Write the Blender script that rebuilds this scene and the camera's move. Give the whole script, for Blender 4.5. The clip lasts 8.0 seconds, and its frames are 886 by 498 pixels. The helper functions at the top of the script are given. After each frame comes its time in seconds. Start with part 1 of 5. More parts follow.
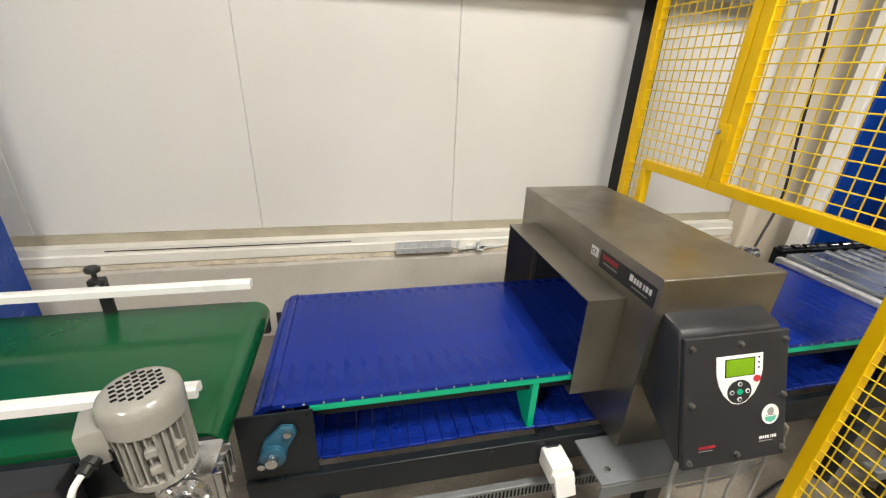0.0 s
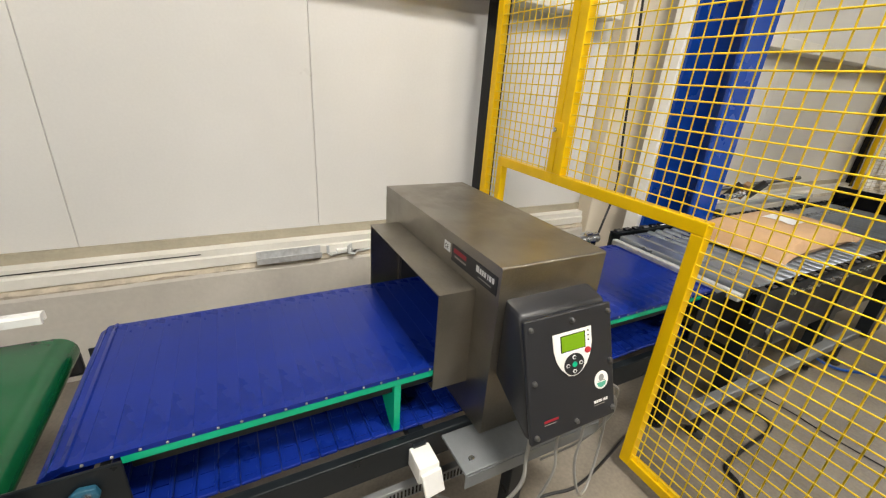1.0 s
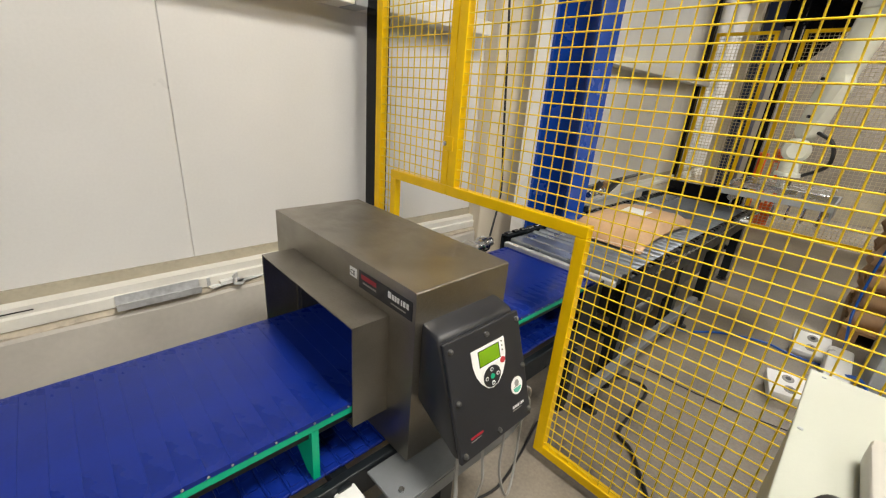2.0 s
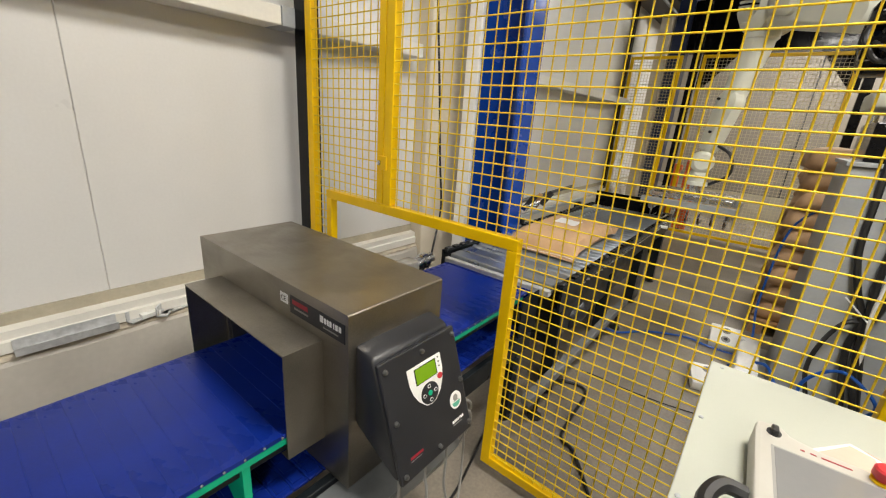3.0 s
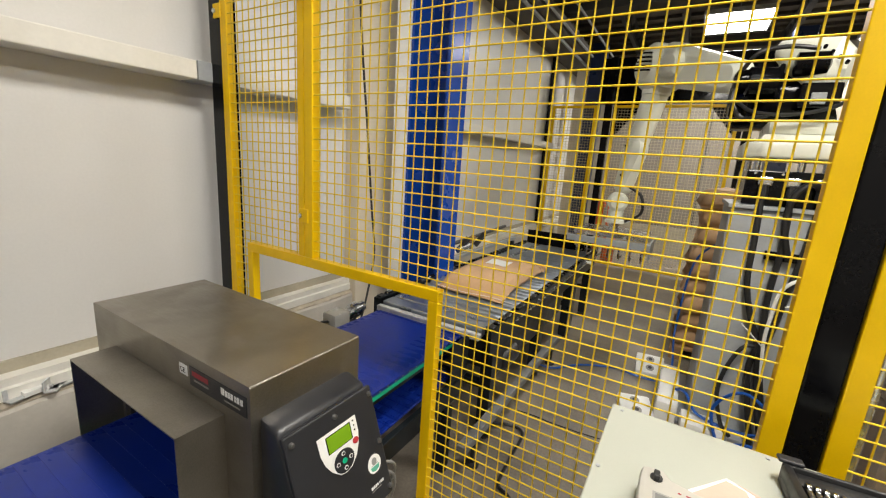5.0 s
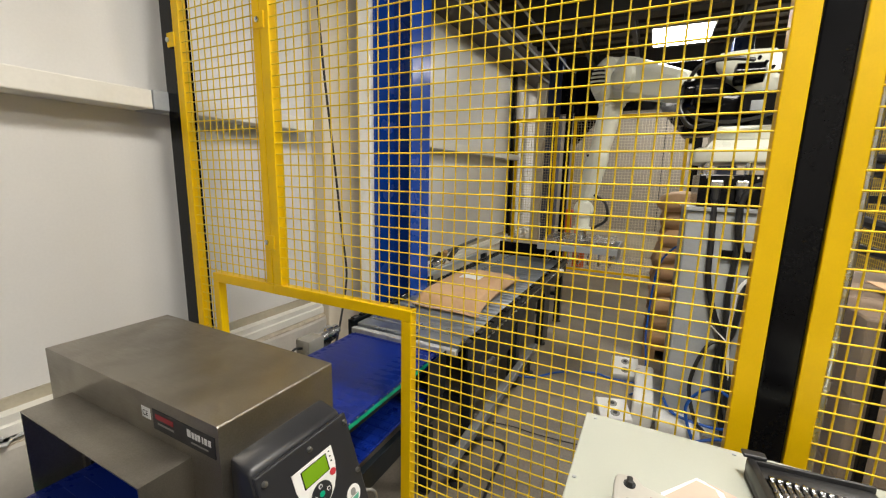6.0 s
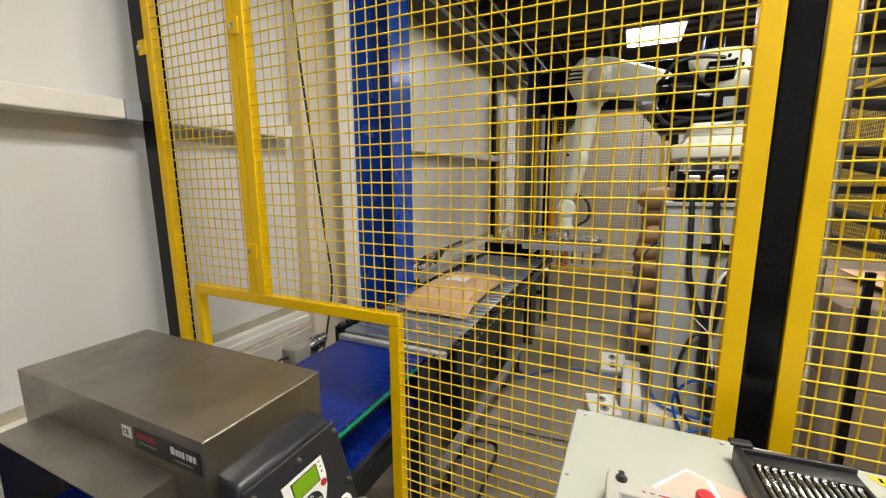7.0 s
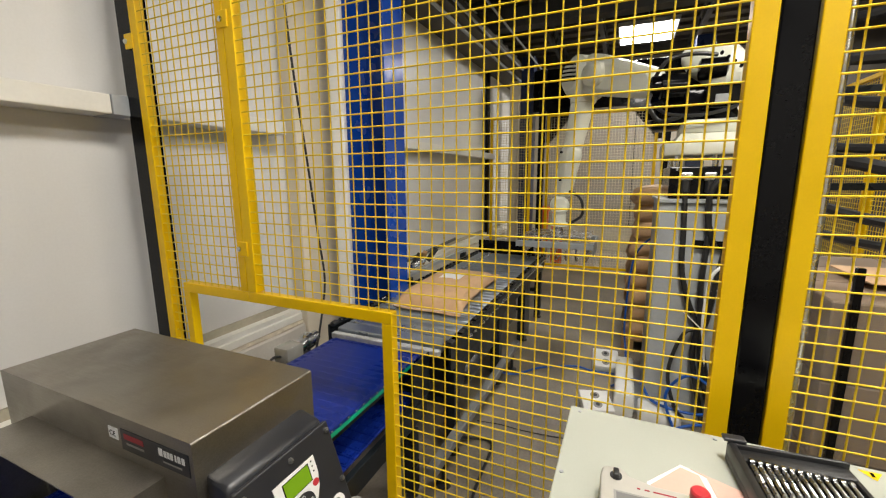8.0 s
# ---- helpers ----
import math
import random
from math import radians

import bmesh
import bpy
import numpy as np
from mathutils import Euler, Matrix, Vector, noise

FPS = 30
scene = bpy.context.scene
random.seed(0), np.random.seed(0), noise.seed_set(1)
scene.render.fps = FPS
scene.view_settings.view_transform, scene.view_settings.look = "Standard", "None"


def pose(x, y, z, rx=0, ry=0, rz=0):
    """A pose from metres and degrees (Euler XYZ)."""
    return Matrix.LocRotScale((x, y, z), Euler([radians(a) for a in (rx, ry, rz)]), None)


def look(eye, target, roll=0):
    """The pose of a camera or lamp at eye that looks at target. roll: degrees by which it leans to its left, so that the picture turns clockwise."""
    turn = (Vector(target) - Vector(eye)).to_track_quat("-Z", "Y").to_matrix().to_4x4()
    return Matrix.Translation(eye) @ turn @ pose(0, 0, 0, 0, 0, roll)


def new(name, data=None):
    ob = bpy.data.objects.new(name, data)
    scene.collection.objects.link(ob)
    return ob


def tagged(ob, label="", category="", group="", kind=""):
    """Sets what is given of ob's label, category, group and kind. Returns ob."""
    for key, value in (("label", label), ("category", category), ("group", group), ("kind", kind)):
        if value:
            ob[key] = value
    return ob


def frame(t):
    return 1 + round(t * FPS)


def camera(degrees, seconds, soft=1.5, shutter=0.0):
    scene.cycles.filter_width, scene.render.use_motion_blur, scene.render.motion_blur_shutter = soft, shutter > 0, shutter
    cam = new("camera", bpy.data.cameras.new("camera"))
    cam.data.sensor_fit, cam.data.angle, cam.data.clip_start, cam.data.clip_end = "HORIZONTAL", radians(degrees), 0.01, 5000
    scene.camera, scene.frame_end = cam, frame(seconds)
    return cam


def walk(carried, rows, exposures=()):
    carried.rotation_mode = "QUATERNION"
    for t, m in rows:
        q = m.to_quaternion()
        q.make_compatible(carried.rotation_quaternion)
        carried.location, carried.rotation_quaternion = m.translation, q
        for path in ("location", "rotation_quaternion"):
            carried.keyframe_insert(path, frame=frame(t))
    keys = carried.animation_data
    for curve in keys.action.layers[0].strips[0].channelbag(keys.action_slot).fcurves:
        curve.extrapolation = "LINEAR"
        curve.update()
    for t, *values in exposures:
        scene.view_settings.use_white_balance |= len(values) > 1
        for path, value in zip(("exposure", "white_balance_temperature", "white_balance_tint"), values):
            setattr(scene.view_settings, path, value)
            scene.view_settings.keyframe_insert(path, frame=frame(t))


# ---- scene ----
cam = camera(95.2, 8.0, soft=1.2)
EXPOSURE = 0.62
PATH = [
    (0, (0.272, 0.289, 1.467), (0.67, 2.078, 0.665), 2.3),
    (0.5, (0.343, 0.285, 1.456), (0.976, 2.011, 0.67), 3.4),
    (1, (0.407, 0.283, 1.451), (1.291, 1.906, 0.687), 4.2),
    (1.5, (0.402, 0.329, 1.47), (1.527, 1.809, 0.73), 4.4),
    (2, (0.394, 0.347, 1.49), (1.71, 1.675, 0.781), 4.6),
    (3.5, (0.438, 0.278, 1.516), (1.985, 1.405, 0.937), 4.4),
    (4, (0.457, 0.264, 1.53), (2.045, 1.358, 0.997), 4.6),
    (4.5, (0.471, 0.246, 1.555), (2.104, 1.295, 1.073), 4.5),
    (5, (0.475, 0.225, 1.573), (2.158, 1.218, 1.146), 3.9),
    (6.5, (0.482, 0.204, 1.595), (2.256, 1.062, 1.255), 0.1),
    (7, (0.484, 0.206, 1.59), (2.271, 1.038, 1.252), -0.4),
    (7.5, (0.491, 0.208, 1.587), (2.284, 1.023, 1.244), -0.5),
    (8, (0.495, 0.209, 1.585), (2.293, 1.013, 1.236), -0.4),
]
walk(cam, [(t, look(eye, target, roll)) for t, eye, target, roll in PATH], [(t, EXPOSURE + e) for t, e in ((0.0, 0.52), (1.0, 0.44), (2.0, 0.28), (3.5, 0.18), (5.0, 0.12), (8.0, 0.0))])

# ---- world and light ----
world = bpy.data.worlds.new("world")
scene.world = world
world.use_nodes = True
world.node_tree.nodes["Background"].inputs[0].default_value = (0.55, 0.6, 0.7, 1)
world.node_tree.nodes["Background"].inputs[1].default_value = 0.04
CEIL = 4.15
# first lamp visible, second inferred from a reflection, last three added out of view
LAMPS = [(8.15, 0.05), (9.1, -2.0), (1.35, -0.2), (-2.2, -1.9), (3.4, -2.3)]


# ---- materials ----
def material(name, colour, rough=0.5, metal=0.0, vary=0.12, scale=6.0, grain=60.0, bump=0.15, stretch=(1, 1, 1), spread=0.0, glow=0.0, coat=0.0, spec=0.5):
    """A surface with broad stains, fine grain, a little relief and uneven gloss; spread varies it from object to object."""
    m = bpy.data.materials.new(name)
    m.use_nodes = True
    n, l = m.node_tree.nodes, m.node_tree.links
    b = n["Principled BSDF"]
    b.inputs["Metallic"].default_value = metal
    b.inputs["Coat Weight"].default_value = coat
    b.inputs["Specular IOR Level"].default_value = spec
    c = n.new("ShaderNodeTexCoord")
    mp = n.new("ShaderNodeMapping")
    mp.inputs["Scale"].default_value = stretch
    l.new(c.outputs["Object"], mp.inputs[0])
    big, fine = n.new("ShaderNodeTexNoise"), n.new("ShaderNodeTexNoise")
    big.inputs["Scale"].default_value, big.inputs["Detail"].default_value = scale, 5
    fine.inputs["Scale"].default_value, fine.inputs["Detail"].default_value = grain, 3
    l.new(mp.outputs[0], big.inputs[0])
    l.new(mp.outputs[0], fine.inputs[0])
    mix = n.new("ShaderNodeMath")
    mix.operation = "MULTIPLY_ADD"
    l.new(fine.outputs[0], mix.inputs[0])
    mix.inputs[1].default_value = 0.35
    l.new(big.outputs[0], mix.inputs[2])
    ramp = n.new("ShaderNodeMapRange")
    ramp.inputs[1].default_value, ramp.inputs[2].default_value = 0.38, 0.98
    ramp.inputs[3].default_value, ramp.inputs[4].default_value = 1 - vary, 1 + vary
    l.new(mix.outputs[0], ramp.inputs[0])
    value = ramp.outputs[0]
    if spread:
        info = n.new("ShaderNodeObjectInfo")
        add = n.new("ShaderNodeMath")
        add.operation = "MULTIPLY_ADD"
        l.new(info.outputs["Random"], add.inputs[0])
        add.inputs[1].default_value = spread
        l.new(value, add.inputs[2])
        value = add.outputs[0]
    tint = n.new("ShaderNodeVectorMath")
    tint.operation = "SCALE"
    tint.inputs[0].default_value = colour
    l.new(value, tint.inputs["Scale"])
    l.new(tint.outputs[0], b.inputs["Base Color"])
    gloss = n.new("ShaderNodeMapRange")
    gloss.inputs[1].default_value, gloss.inputs[2].default_value = 0.3, 0.75
    gloss.inputs[3].default_value, gloss.inputs[4].default_value = max(0.03, rough - 0.1), min(1, rough + 0.1)
    l.new(big.outputs[0], gloss.inputs[0])
    l.new(gloss.outputs[0], b.inputs["Roughness"])
    if bump:
        bp = n.new("ShaderNodeBump")
        bp.inputs["Strength"].default_value, bp.inputs["Distance"].default_value = bump, 0.002
        l.new(fine.outputs[0], bp.inputs["Height"])
        l.new(bp.outputs[0], b.inputs["Normal"])
    if glow:
        b.inputs["Emission Color"].default_value = (*colour, 1)
        b.inputs["Emission Strength"].default_value = glow
    return m


PANEL = material("painted_panel", (0.72, 0.71, 0.69), 0.36, vary=0.07, scale=1.1, grain=90, bump=0.04)
CREAMTRIM = material("white_trim", (0.78, 0.76, 0.7), 0.4, vary=0.08, scale=5, bump=0.05)
BASERAIL = material("dusty_rail", (0.42, 0.38, 0.29), 0.6, vary=0.2)
CONCRETE = material("concrete", (0.215, 0.187, 0.152), 0.5, vary=0.48, scale=2.2, grain=70, bump=0.3)
PLASTER = material("rough_plinth", (0.52, 0.49, 0.44), 0.85, vary=0.14, scale=3, grain=40, bump=0.5)
MORTAR = material("mortar_edge", (0.5, 0.44, 0.35), 0.95, vary=0.3, scale=14, grain=60, bump=0.9)
YELLOW = material("yellow_powder_coat", (0.90, 0.565, 0.0), 0.38, vary=0.07, scale=8, grain=200, bump=0.05, spec=0.3)
WIREYELLOW = material("yellow_coated_wire", (0.84, 0.60, 0.03), 0.34, vary=0.12, scale=10, grain=150, bump=0.05, spec=0.22)
BLACK = material("black_powder_coat", (0.004, 0.004, 0.005), 0.14, vary=0.25, scale=7, grain=160, bump=0.03, spec=0.15)
STEEL = material("brushed_stainless", (0.29, 0.268, 0.232), 0.40, metal=0.92, vary=0.34, scale=3.2, grain=260, bump=0.2)


def smudge(m, low, high, scale):
    """Handled metal: cloudy wiped patches and fine scratches in the gloss."""
    n, l = m.node_tree.nodes, m.node_tree.links
    c, cloud, fine = n.new("ShaderNodeTexCoord"), n.new("ShaderNodeTexNoise"), n.new("ShaderNodeTexNoise")
    cloud.inputs["Scale"].default_value, cloud.inputs["Detail"].default_value = scale, 4
    cloud.inputs["Roughness"].default_value, cloud.inputs["Distortion"].default_value = 0.5, 0.5
    st = n.new("ShaderNodeMapping")
    st.inputs["Scale"].default_value = (60, 4, 60)
    l.new(c.outputs["Object"], cloud.inputs[0])
    l.new(c.outputs["Object"], st.inputs[0])
    l.new(st.outputs[0], fine.inputs[0])
    fine.inputs["Scale"].default_value = 4
    add = n.new("ShaderNodeMath")
    add.operation = "MULTIPLY_ADD"
    l.new(fine.outputs[0], add.inputs[0])
    add.inputs[1].default_value = 0.22
    l.new(cloud.outputs[0], add.inputs[2])
    r = n.new("ShaderNodeMapRange")
    r.inputs[1].default_value, r.inputs[2].default_value = 0.5, 0.76
    r.inputs[3].default_value, r.inputs[4].default_value = low, high
    l.new(add.outputs[0], r.inputs[0])
    l.new(r.outputs[0], n["Principled BSDF"].inputs["Roughness"])


smudge(STEEL, 0.30, 0.52, 5.0)
BRIGHT = material("bright_steel", (0.62, 0.63, 0.64), 0.25, metal=1.0, vary=0.12, scale=20, bump=0.05)
ZINC = material("zinc_roller", (0.36, 0.40, 0.46), 0.33, metal=0.85, vary=0.2, scale=9, grain=120, bump=0.1, spread=0.12)
DARKFRAME = material("anthracite_frame", (0.010, 0.013, 0.016), 0.36, vary=0.25, scale=9, bump=0.08, spec=0.28)
BELTBLUE = material("blue_belt_plastic", (0.004, 0.019, 0.2), 0.32, vary=0.18, scale=7, grain=120, bump=0.12, spread=0.05, spec=0.3)
GREENSTRIP = material("green_wear_strip", (0.0, 0.42, 0.22), 0.45, vary=0.1)
GREENBELT = material("green_belt", (0.004, 0.078, 0.026), 0.2, vary=0.18, scale=3, grain=60, bump=0.04)
WHITEPLASTIC = material("white_plastic", (0.82, 0.82, 0.8), 0.35, vary=0.05)
GREYCAST = material("grey_cast_paint", (0.30, 0.29, 0.265), 0.2, vary=0.1, scale=15, bump=0.12)
BOXGREY = material("dark_grey_enclosure", (0.021, 0.022, 0.026), 0.40, vary=0.12, scale=12, grain=300, bump=0.12)
BLUECAST = material("blue_bearing_paint", (0.018, 0.085, 0.14), 0.35, vary=0.15)
PLATEGREY = material("grey_plate", (0.36, 0.38, 0.4), 0.4, vary=0.12)
KRAFT = material("kraft_paper", (0.55, 0.35, 0.195), 0.72, vary=0.12, scale=7, grain=45, bump=0.35, spread=0.06)
PAPER = material("white_paper", (0.8, 0.79, 0.77), 0.6, vary=0.04)
THREAD = material("white_thread", (0.75, 0.72, 0.66), 0.8, vary=0.05)
NAVY = material("blue_column_paint", (0.007, 0.055, 0.34), 0.24, vary=0.1, scale=4, bump=0.04)
NAVYDARK = material("dark_navy_paint", (0.008, 0.02, 0.075), 0.35, vary=0.15)
CLADDING = material("beige_cladding", (0.66, 0.59, 0.475), 0.55, vary=0.06, scale=2)
CREAM = material("cream_green_paint", (0.40, 0.415, 0.36), 0.4, vary=0.04, scale=4, grain=250, bump=0.06)
ROBOT = material("robot_ivory_paint", (0.71, 0.715, 0.61), 0.35, vary=0.05, scale=6, bump=0.04)
RUBBER = material("black_rubber", (0.014, 0.014, 0.015), 0.45, vary=0.2, scale=20, bump=0.1)
BLUEHOSE = material("blue_hose", (0.01, 0.09, 0.42), 0.35, vary=0.1)
GREYCABLE = material("grey_cable", (0.27, 0.265, 0.25), 0.5, vary=0.1)
PENDANT = material("pendant_grey", (0.43, 0.415, 0.375), 0.45, vary=0.06)
REDKNOB = material("red_plastic", (0.50, 0.035, 0.045), 0.35, vary=0.06)
ORANGE = material("orange_plastic", (0.85, 0.13, 0.02), 0.4, vary=0.12)
SALMON = material("salmon_print", (0.70, 0.42, 0.34), 0.55, vary=0.06)
REDPRINT = material("red_print", (0.32, 0.015, 0.03), 0.5)
WHITEPRINT = material("white_print", (0.75, 0.75, 0.75), 0.5)
GREENPRINT = material("green_print", (0.1, 0.42, 0.3), 0.5)
LCD = material("green_lcd", (0.17, 0.34, 0.012), 0.2, glow=0.03, vary=0.05)
SCREEN = material("grey_screen", (0.20, 0.20, 0.20), 0.05, vary=0.05)
CEILING = material("dark_roof_sheet", (0.10, 0.088, 0.075), 0.7, vary=0.2, scale=2)
JOIST = material("dark_joist", (0.05, 0.05, 0.05), 0.6, vary=0.2)
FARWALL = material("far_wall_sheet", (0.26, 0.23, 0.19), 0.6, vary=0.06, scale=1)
LAMPGLOW = material("lamp_diffuser", (1.0, 0.97, 0.9), 0.4, glow=9.0, vary=0.0)
WOOD = material("raw_wood", (0.34, 0.2, 0.09), 0.7, vary=0.25, scale=8, stretch=(1, 6, 6))
FILM = bpy.data.materials.new("stretch_film")
FILM.use_nodes = True
_b = FILM.node_tree.nodes["Principled BSDF"]
_b.inputs["Base Color"].default_value = (0.6, 0.57, 0.53, 1)
_b.inputs["Roughness"].default_value = 0.12
_b.inputs["Alpha"].default_value = 0.16

BASEPLATE = material("dull_grey_base_plate", (0.17, 0.18, 0.19), 0.4, vary=0.15, scale=8, bump=0.08)
GREYTUBE = material("dull_grey_tube", (0.16, 0.165, 0.17), 0.45, vary=0.2, scale=9)
GALV = material("galvanised_sheet", (0.60, 0.61, 0.62), 0.42, metal=0.35, vary=0.2, scale=30, bump=0.1)
TANWIRE = material("tan_wire", (0.52, 0.45, 0.30), 0.5, vary=0.05)
POSTWHITE = material("white_gloss_paint", (0.9, 0.89, 0.86), 0.3, vary=0.04, scale=3)
# dimness of the outer hall is put into this wall colour
HALLDARK = material("hall_wall_dimmed", (0.09, 0.08, 0.07), 0.7, vary=0.2, scale=1.5)
SCREWGREY = material("dull_zinc_screw", (0.22, 0.22, 0.22), 0.35, metal=0.8, vary=0.2, scale=40, bump=0.05)
CHROME = material("dark_chrome", (0.42, 0.42, 0.43), 0.24, metal=1.0, vary=0.1, scale=30, bump=0.02)

# ---- builders ----
BASE = {}


def thing(name, at, label, category, group="", kind=""):
    e = new(name)
    e.empty_display_size = 0.05
    e.location = at
    BASE[e] = Vector(at)
    return tagged(e, label, category, group, kind)


def part(name, bm, mat, parent=None, label="", smooth=False):
    """Links a bmesh, built in world places, as one mesh under a thing or part."""
    me = bpy.data.meshes.new(name)
    base = BASE.get(parent, Vector((0, 0, 0)))
    bmesh.ops.translate(bm, verts=bm.verts, vec=-base)
    bmesh.ops.recalc_face_normals(bm, faces=bm.faces)
    if smooth:
        for f in bm.faces:
            f.smooth = True
        for e in bm.edges:
            if len(e.link_faces) == 2 and e.calc_face_angle(0) > 0.7:
                e.smooth = False
    bm.to_mesh(me)
    bm.free()
    me.materials.append(mat)
    ob = new(name, me)
    if parent is not None:
        ob.parent = parent
    BASE[ob] = base
    return tagged(ob, label)


def solid(name, bm, mat, label, category, group="", kind="", smooth=False):
    """One mesh as a thing of its own, its origin under its middle."""
    lo = [min(v.co[i] for v in bm.verts) for i in range(3)]
    hi = [max(v.co[i] for v in bm.verts) for i in range(3)]
    at = Vector(((lo[0] + hi[0]) / 2, (lo[1] + hi[1]) / 2, lo[2]))
    bmesh.ops.translate(bm, verts=bm.verts, vec=-at)
    ob = part(name, bm, mat, None, "", smooth)
    ob.location = at
    BASE[ob] = at
    return tagged(ob, label, category, group, kind)


def box(lo, hi, bevel=0.0, bm=None, m=None, seg=2):
    out = bmesh.new()
    bmesh.ops.create_cube(out, size=1)
    for v in out.verts:
        v.co = Vector([lo[i] + (v.co[i] + 0.5) * (hi[i] - lo[i]) for i in range(3)])
    if bevel:
        bmesh.ops.bevel(out, geom=out.edges[:], offset=bevel, segments=seg, profile=0.5, affect="EDGES")
    if m is not None:
        out.transform(m)
    return join(bm, out)


def join(bm, out):
    if bm is None:
        return out
    me = bpy.data.meshes.new("tmp")
    out.to_mesh(me)
    out.free()
    bm.from_mesh(me)
    bpy.data.meshes.remove(me)
    return bm


def rod(a, b, r, seg=12, bm=None, r2=None, bevel=0.0):
    a, b = Vector(a), Vector(b)
    out = bmesh.new()
    bmesh.ops.create_cone(out, cap_ends=True, segments=seg, radius1=r, radius2=r if r2 is None else r2, depth=(b - a).length)
    if bevel:
        es = [e for e in out.edges if len(e.link_faces) == 2 and any(len(f.verts) > 4 for f in e.link_faces)]
        bmesh.ops.bevel(out, geom=es, offset=bevel, segments=2, profile=0.5, affect="EDGES")
    out.transform(Matrix.Translation((a + b) / 2) @ (b - a).to_track_quat("Z", "Y").to_matrix().to_4x4())
    return join(bm, out)


def tube(points, r, seg=8, bm=None, fine=6):
    """A round hose along a smooth line through the points."""
    p = [Vector(q) for q in points]
    line = []
    for i in range(len(p) - 1):
        a, b, c, d = p[max(i - 1, 0)], p[i], p[i + 1], p[min(i + 2, len(p) - 1)]
        for k in range(fine):
            t = k / fine
            line.append(0.5 * (2 * b + (c - a) * t + (2 * a - 5 * b + 4 * c - d) * t * t + (3 * b - a - 3 * c + d) * t ** 3))
    line.append(p[-1])
    out = bmesh.new()
    rings, up = [], Vector((0.13, 0.27, 1)).normalized()
    for i, q in enumerate(line):
        w = (line[min(i + 1, len(line) - 1)] - line[max(i - 1, 0)]).normalized()
        side = w.cross(up)
        if side.length < 0.05:
            side = w.cross(Vector((1, 0, 0)))
        side.normalize()
        top = side.cross(w)
        up = top
        rings.append([out.verts.new(q + r * (math.cos(2 * math.pi * k / seg) * side + math.sin(2 * math.pi * k / seg) * top)) for k in range(seg)])
    for a, b in zip(rings, rings[1:]):
        for k in range(seg):
            out.faces.new((a[k], a[(k + 1) % seg], b[(k + 1) % seg], b[k]))
    out.faces.new(rings[0])
    out.faces.new(rings[-1])
    return join(bm, out)


def prism(outline, axis, a, b, bevel=0.0, bm=None):
    """An outline of (u, v) in the two other axes, drawn out along axis from a to b."""
    out = bmesh.new()
    i = "xyz".index(axis)

    def at(u, v, w):
        c = [u, v]
        c.insert(i, w)
        return out.verts.new(c)
    lower = [at(u, v, a) for u, v in outline]
    upper = [at(u, v, b) for u, v in outline]
    out.faces.new(lower)
    out.faces.new(upper)
    for k in range(len(outline)):
        j = (k + 1) % len(outline)
        out.faces.new((lower[k], lower[j], upper[j], upper[k]))
    bmesh.ops.recalc_face_normals(out, faces=out.faces)
    if bevel:
        bmesh.ops.bevel(out, geom=out.edges[:], offset=bevel, segments=2, profile=0.5, affect="EDGES")
    return join(bm, out)


def turned(profile, a, b, seg=24, bm=None):
    """A lathe body: (distance along a to b in metres, radius) pairs."""
    a, b = Vector(a), Vector(b)
    out = bmesh.new()
    rings = []
    for h, r in profile:
        rings.append([out.verts.new((r * math.cos(2 * math.pi * k / seg), r * math.sin(2 * math.pi * k / seg), h)) for k in range(seg)])
    for p, q in zip(rings, rings[1:]):
        for k in range(seg):
            out.faces.new((p[k], p[(k + 1) % seg], q[(k + 1) % seg], q[k]))
    out.faces.new(rings[0])
    out.faces.new(rings[-1])
    out.transform(Matrix.Translation(a) @ (b - a).to_track_quat("Z", "Y").to_matrix().to_4x4())
    return join(bm, out)


def lettering(name, text, size, m, mat, parent):
    """Raised letters as a mesh, lying in the plane that m gives."""
    c = bpy.data.curves.new(name, "FONT")
    c.body, c.size, c.extrude = text, size, 0.0002
    o = bpy.data.objects.new(name, c)
    me = bpy.data.meshes.new_from_object(o)
    bpy.data.objects.remove(o)
    me.materials.clear()
    me.materials.append(mat)
    me.transform(Matrix.Translation(-BASE[parent]) @ m)
    ob = new(name, me)
    ob.parent = parent
    BASE[ob] = BASE[parent]
    return ob


def shared(name, me, mat, parent, m, label=""):
    """One more object on a mesh that alike pieces share."""
    if not me.materials:
        me.materials.append(mat)
    ob = new(name, me)
    ob.parent = parent
    ob.matrix_basis = m
    BASE[ob] = BASE.get(parent, Vector((0, 0, 0)))
    return tagged(ob, label)


def mesh_of(name, bm, smooth=False):
    me = bpy.data.meshes.new(name)
    bmesh.ops.recalc_face_normals(bm, faces=bm.faces)
    if smooth:
        for f in bm.faces:
            f.smooth = len(f.verts) == 4
    bm.to_mesh(me)
    bm.free()
    return me


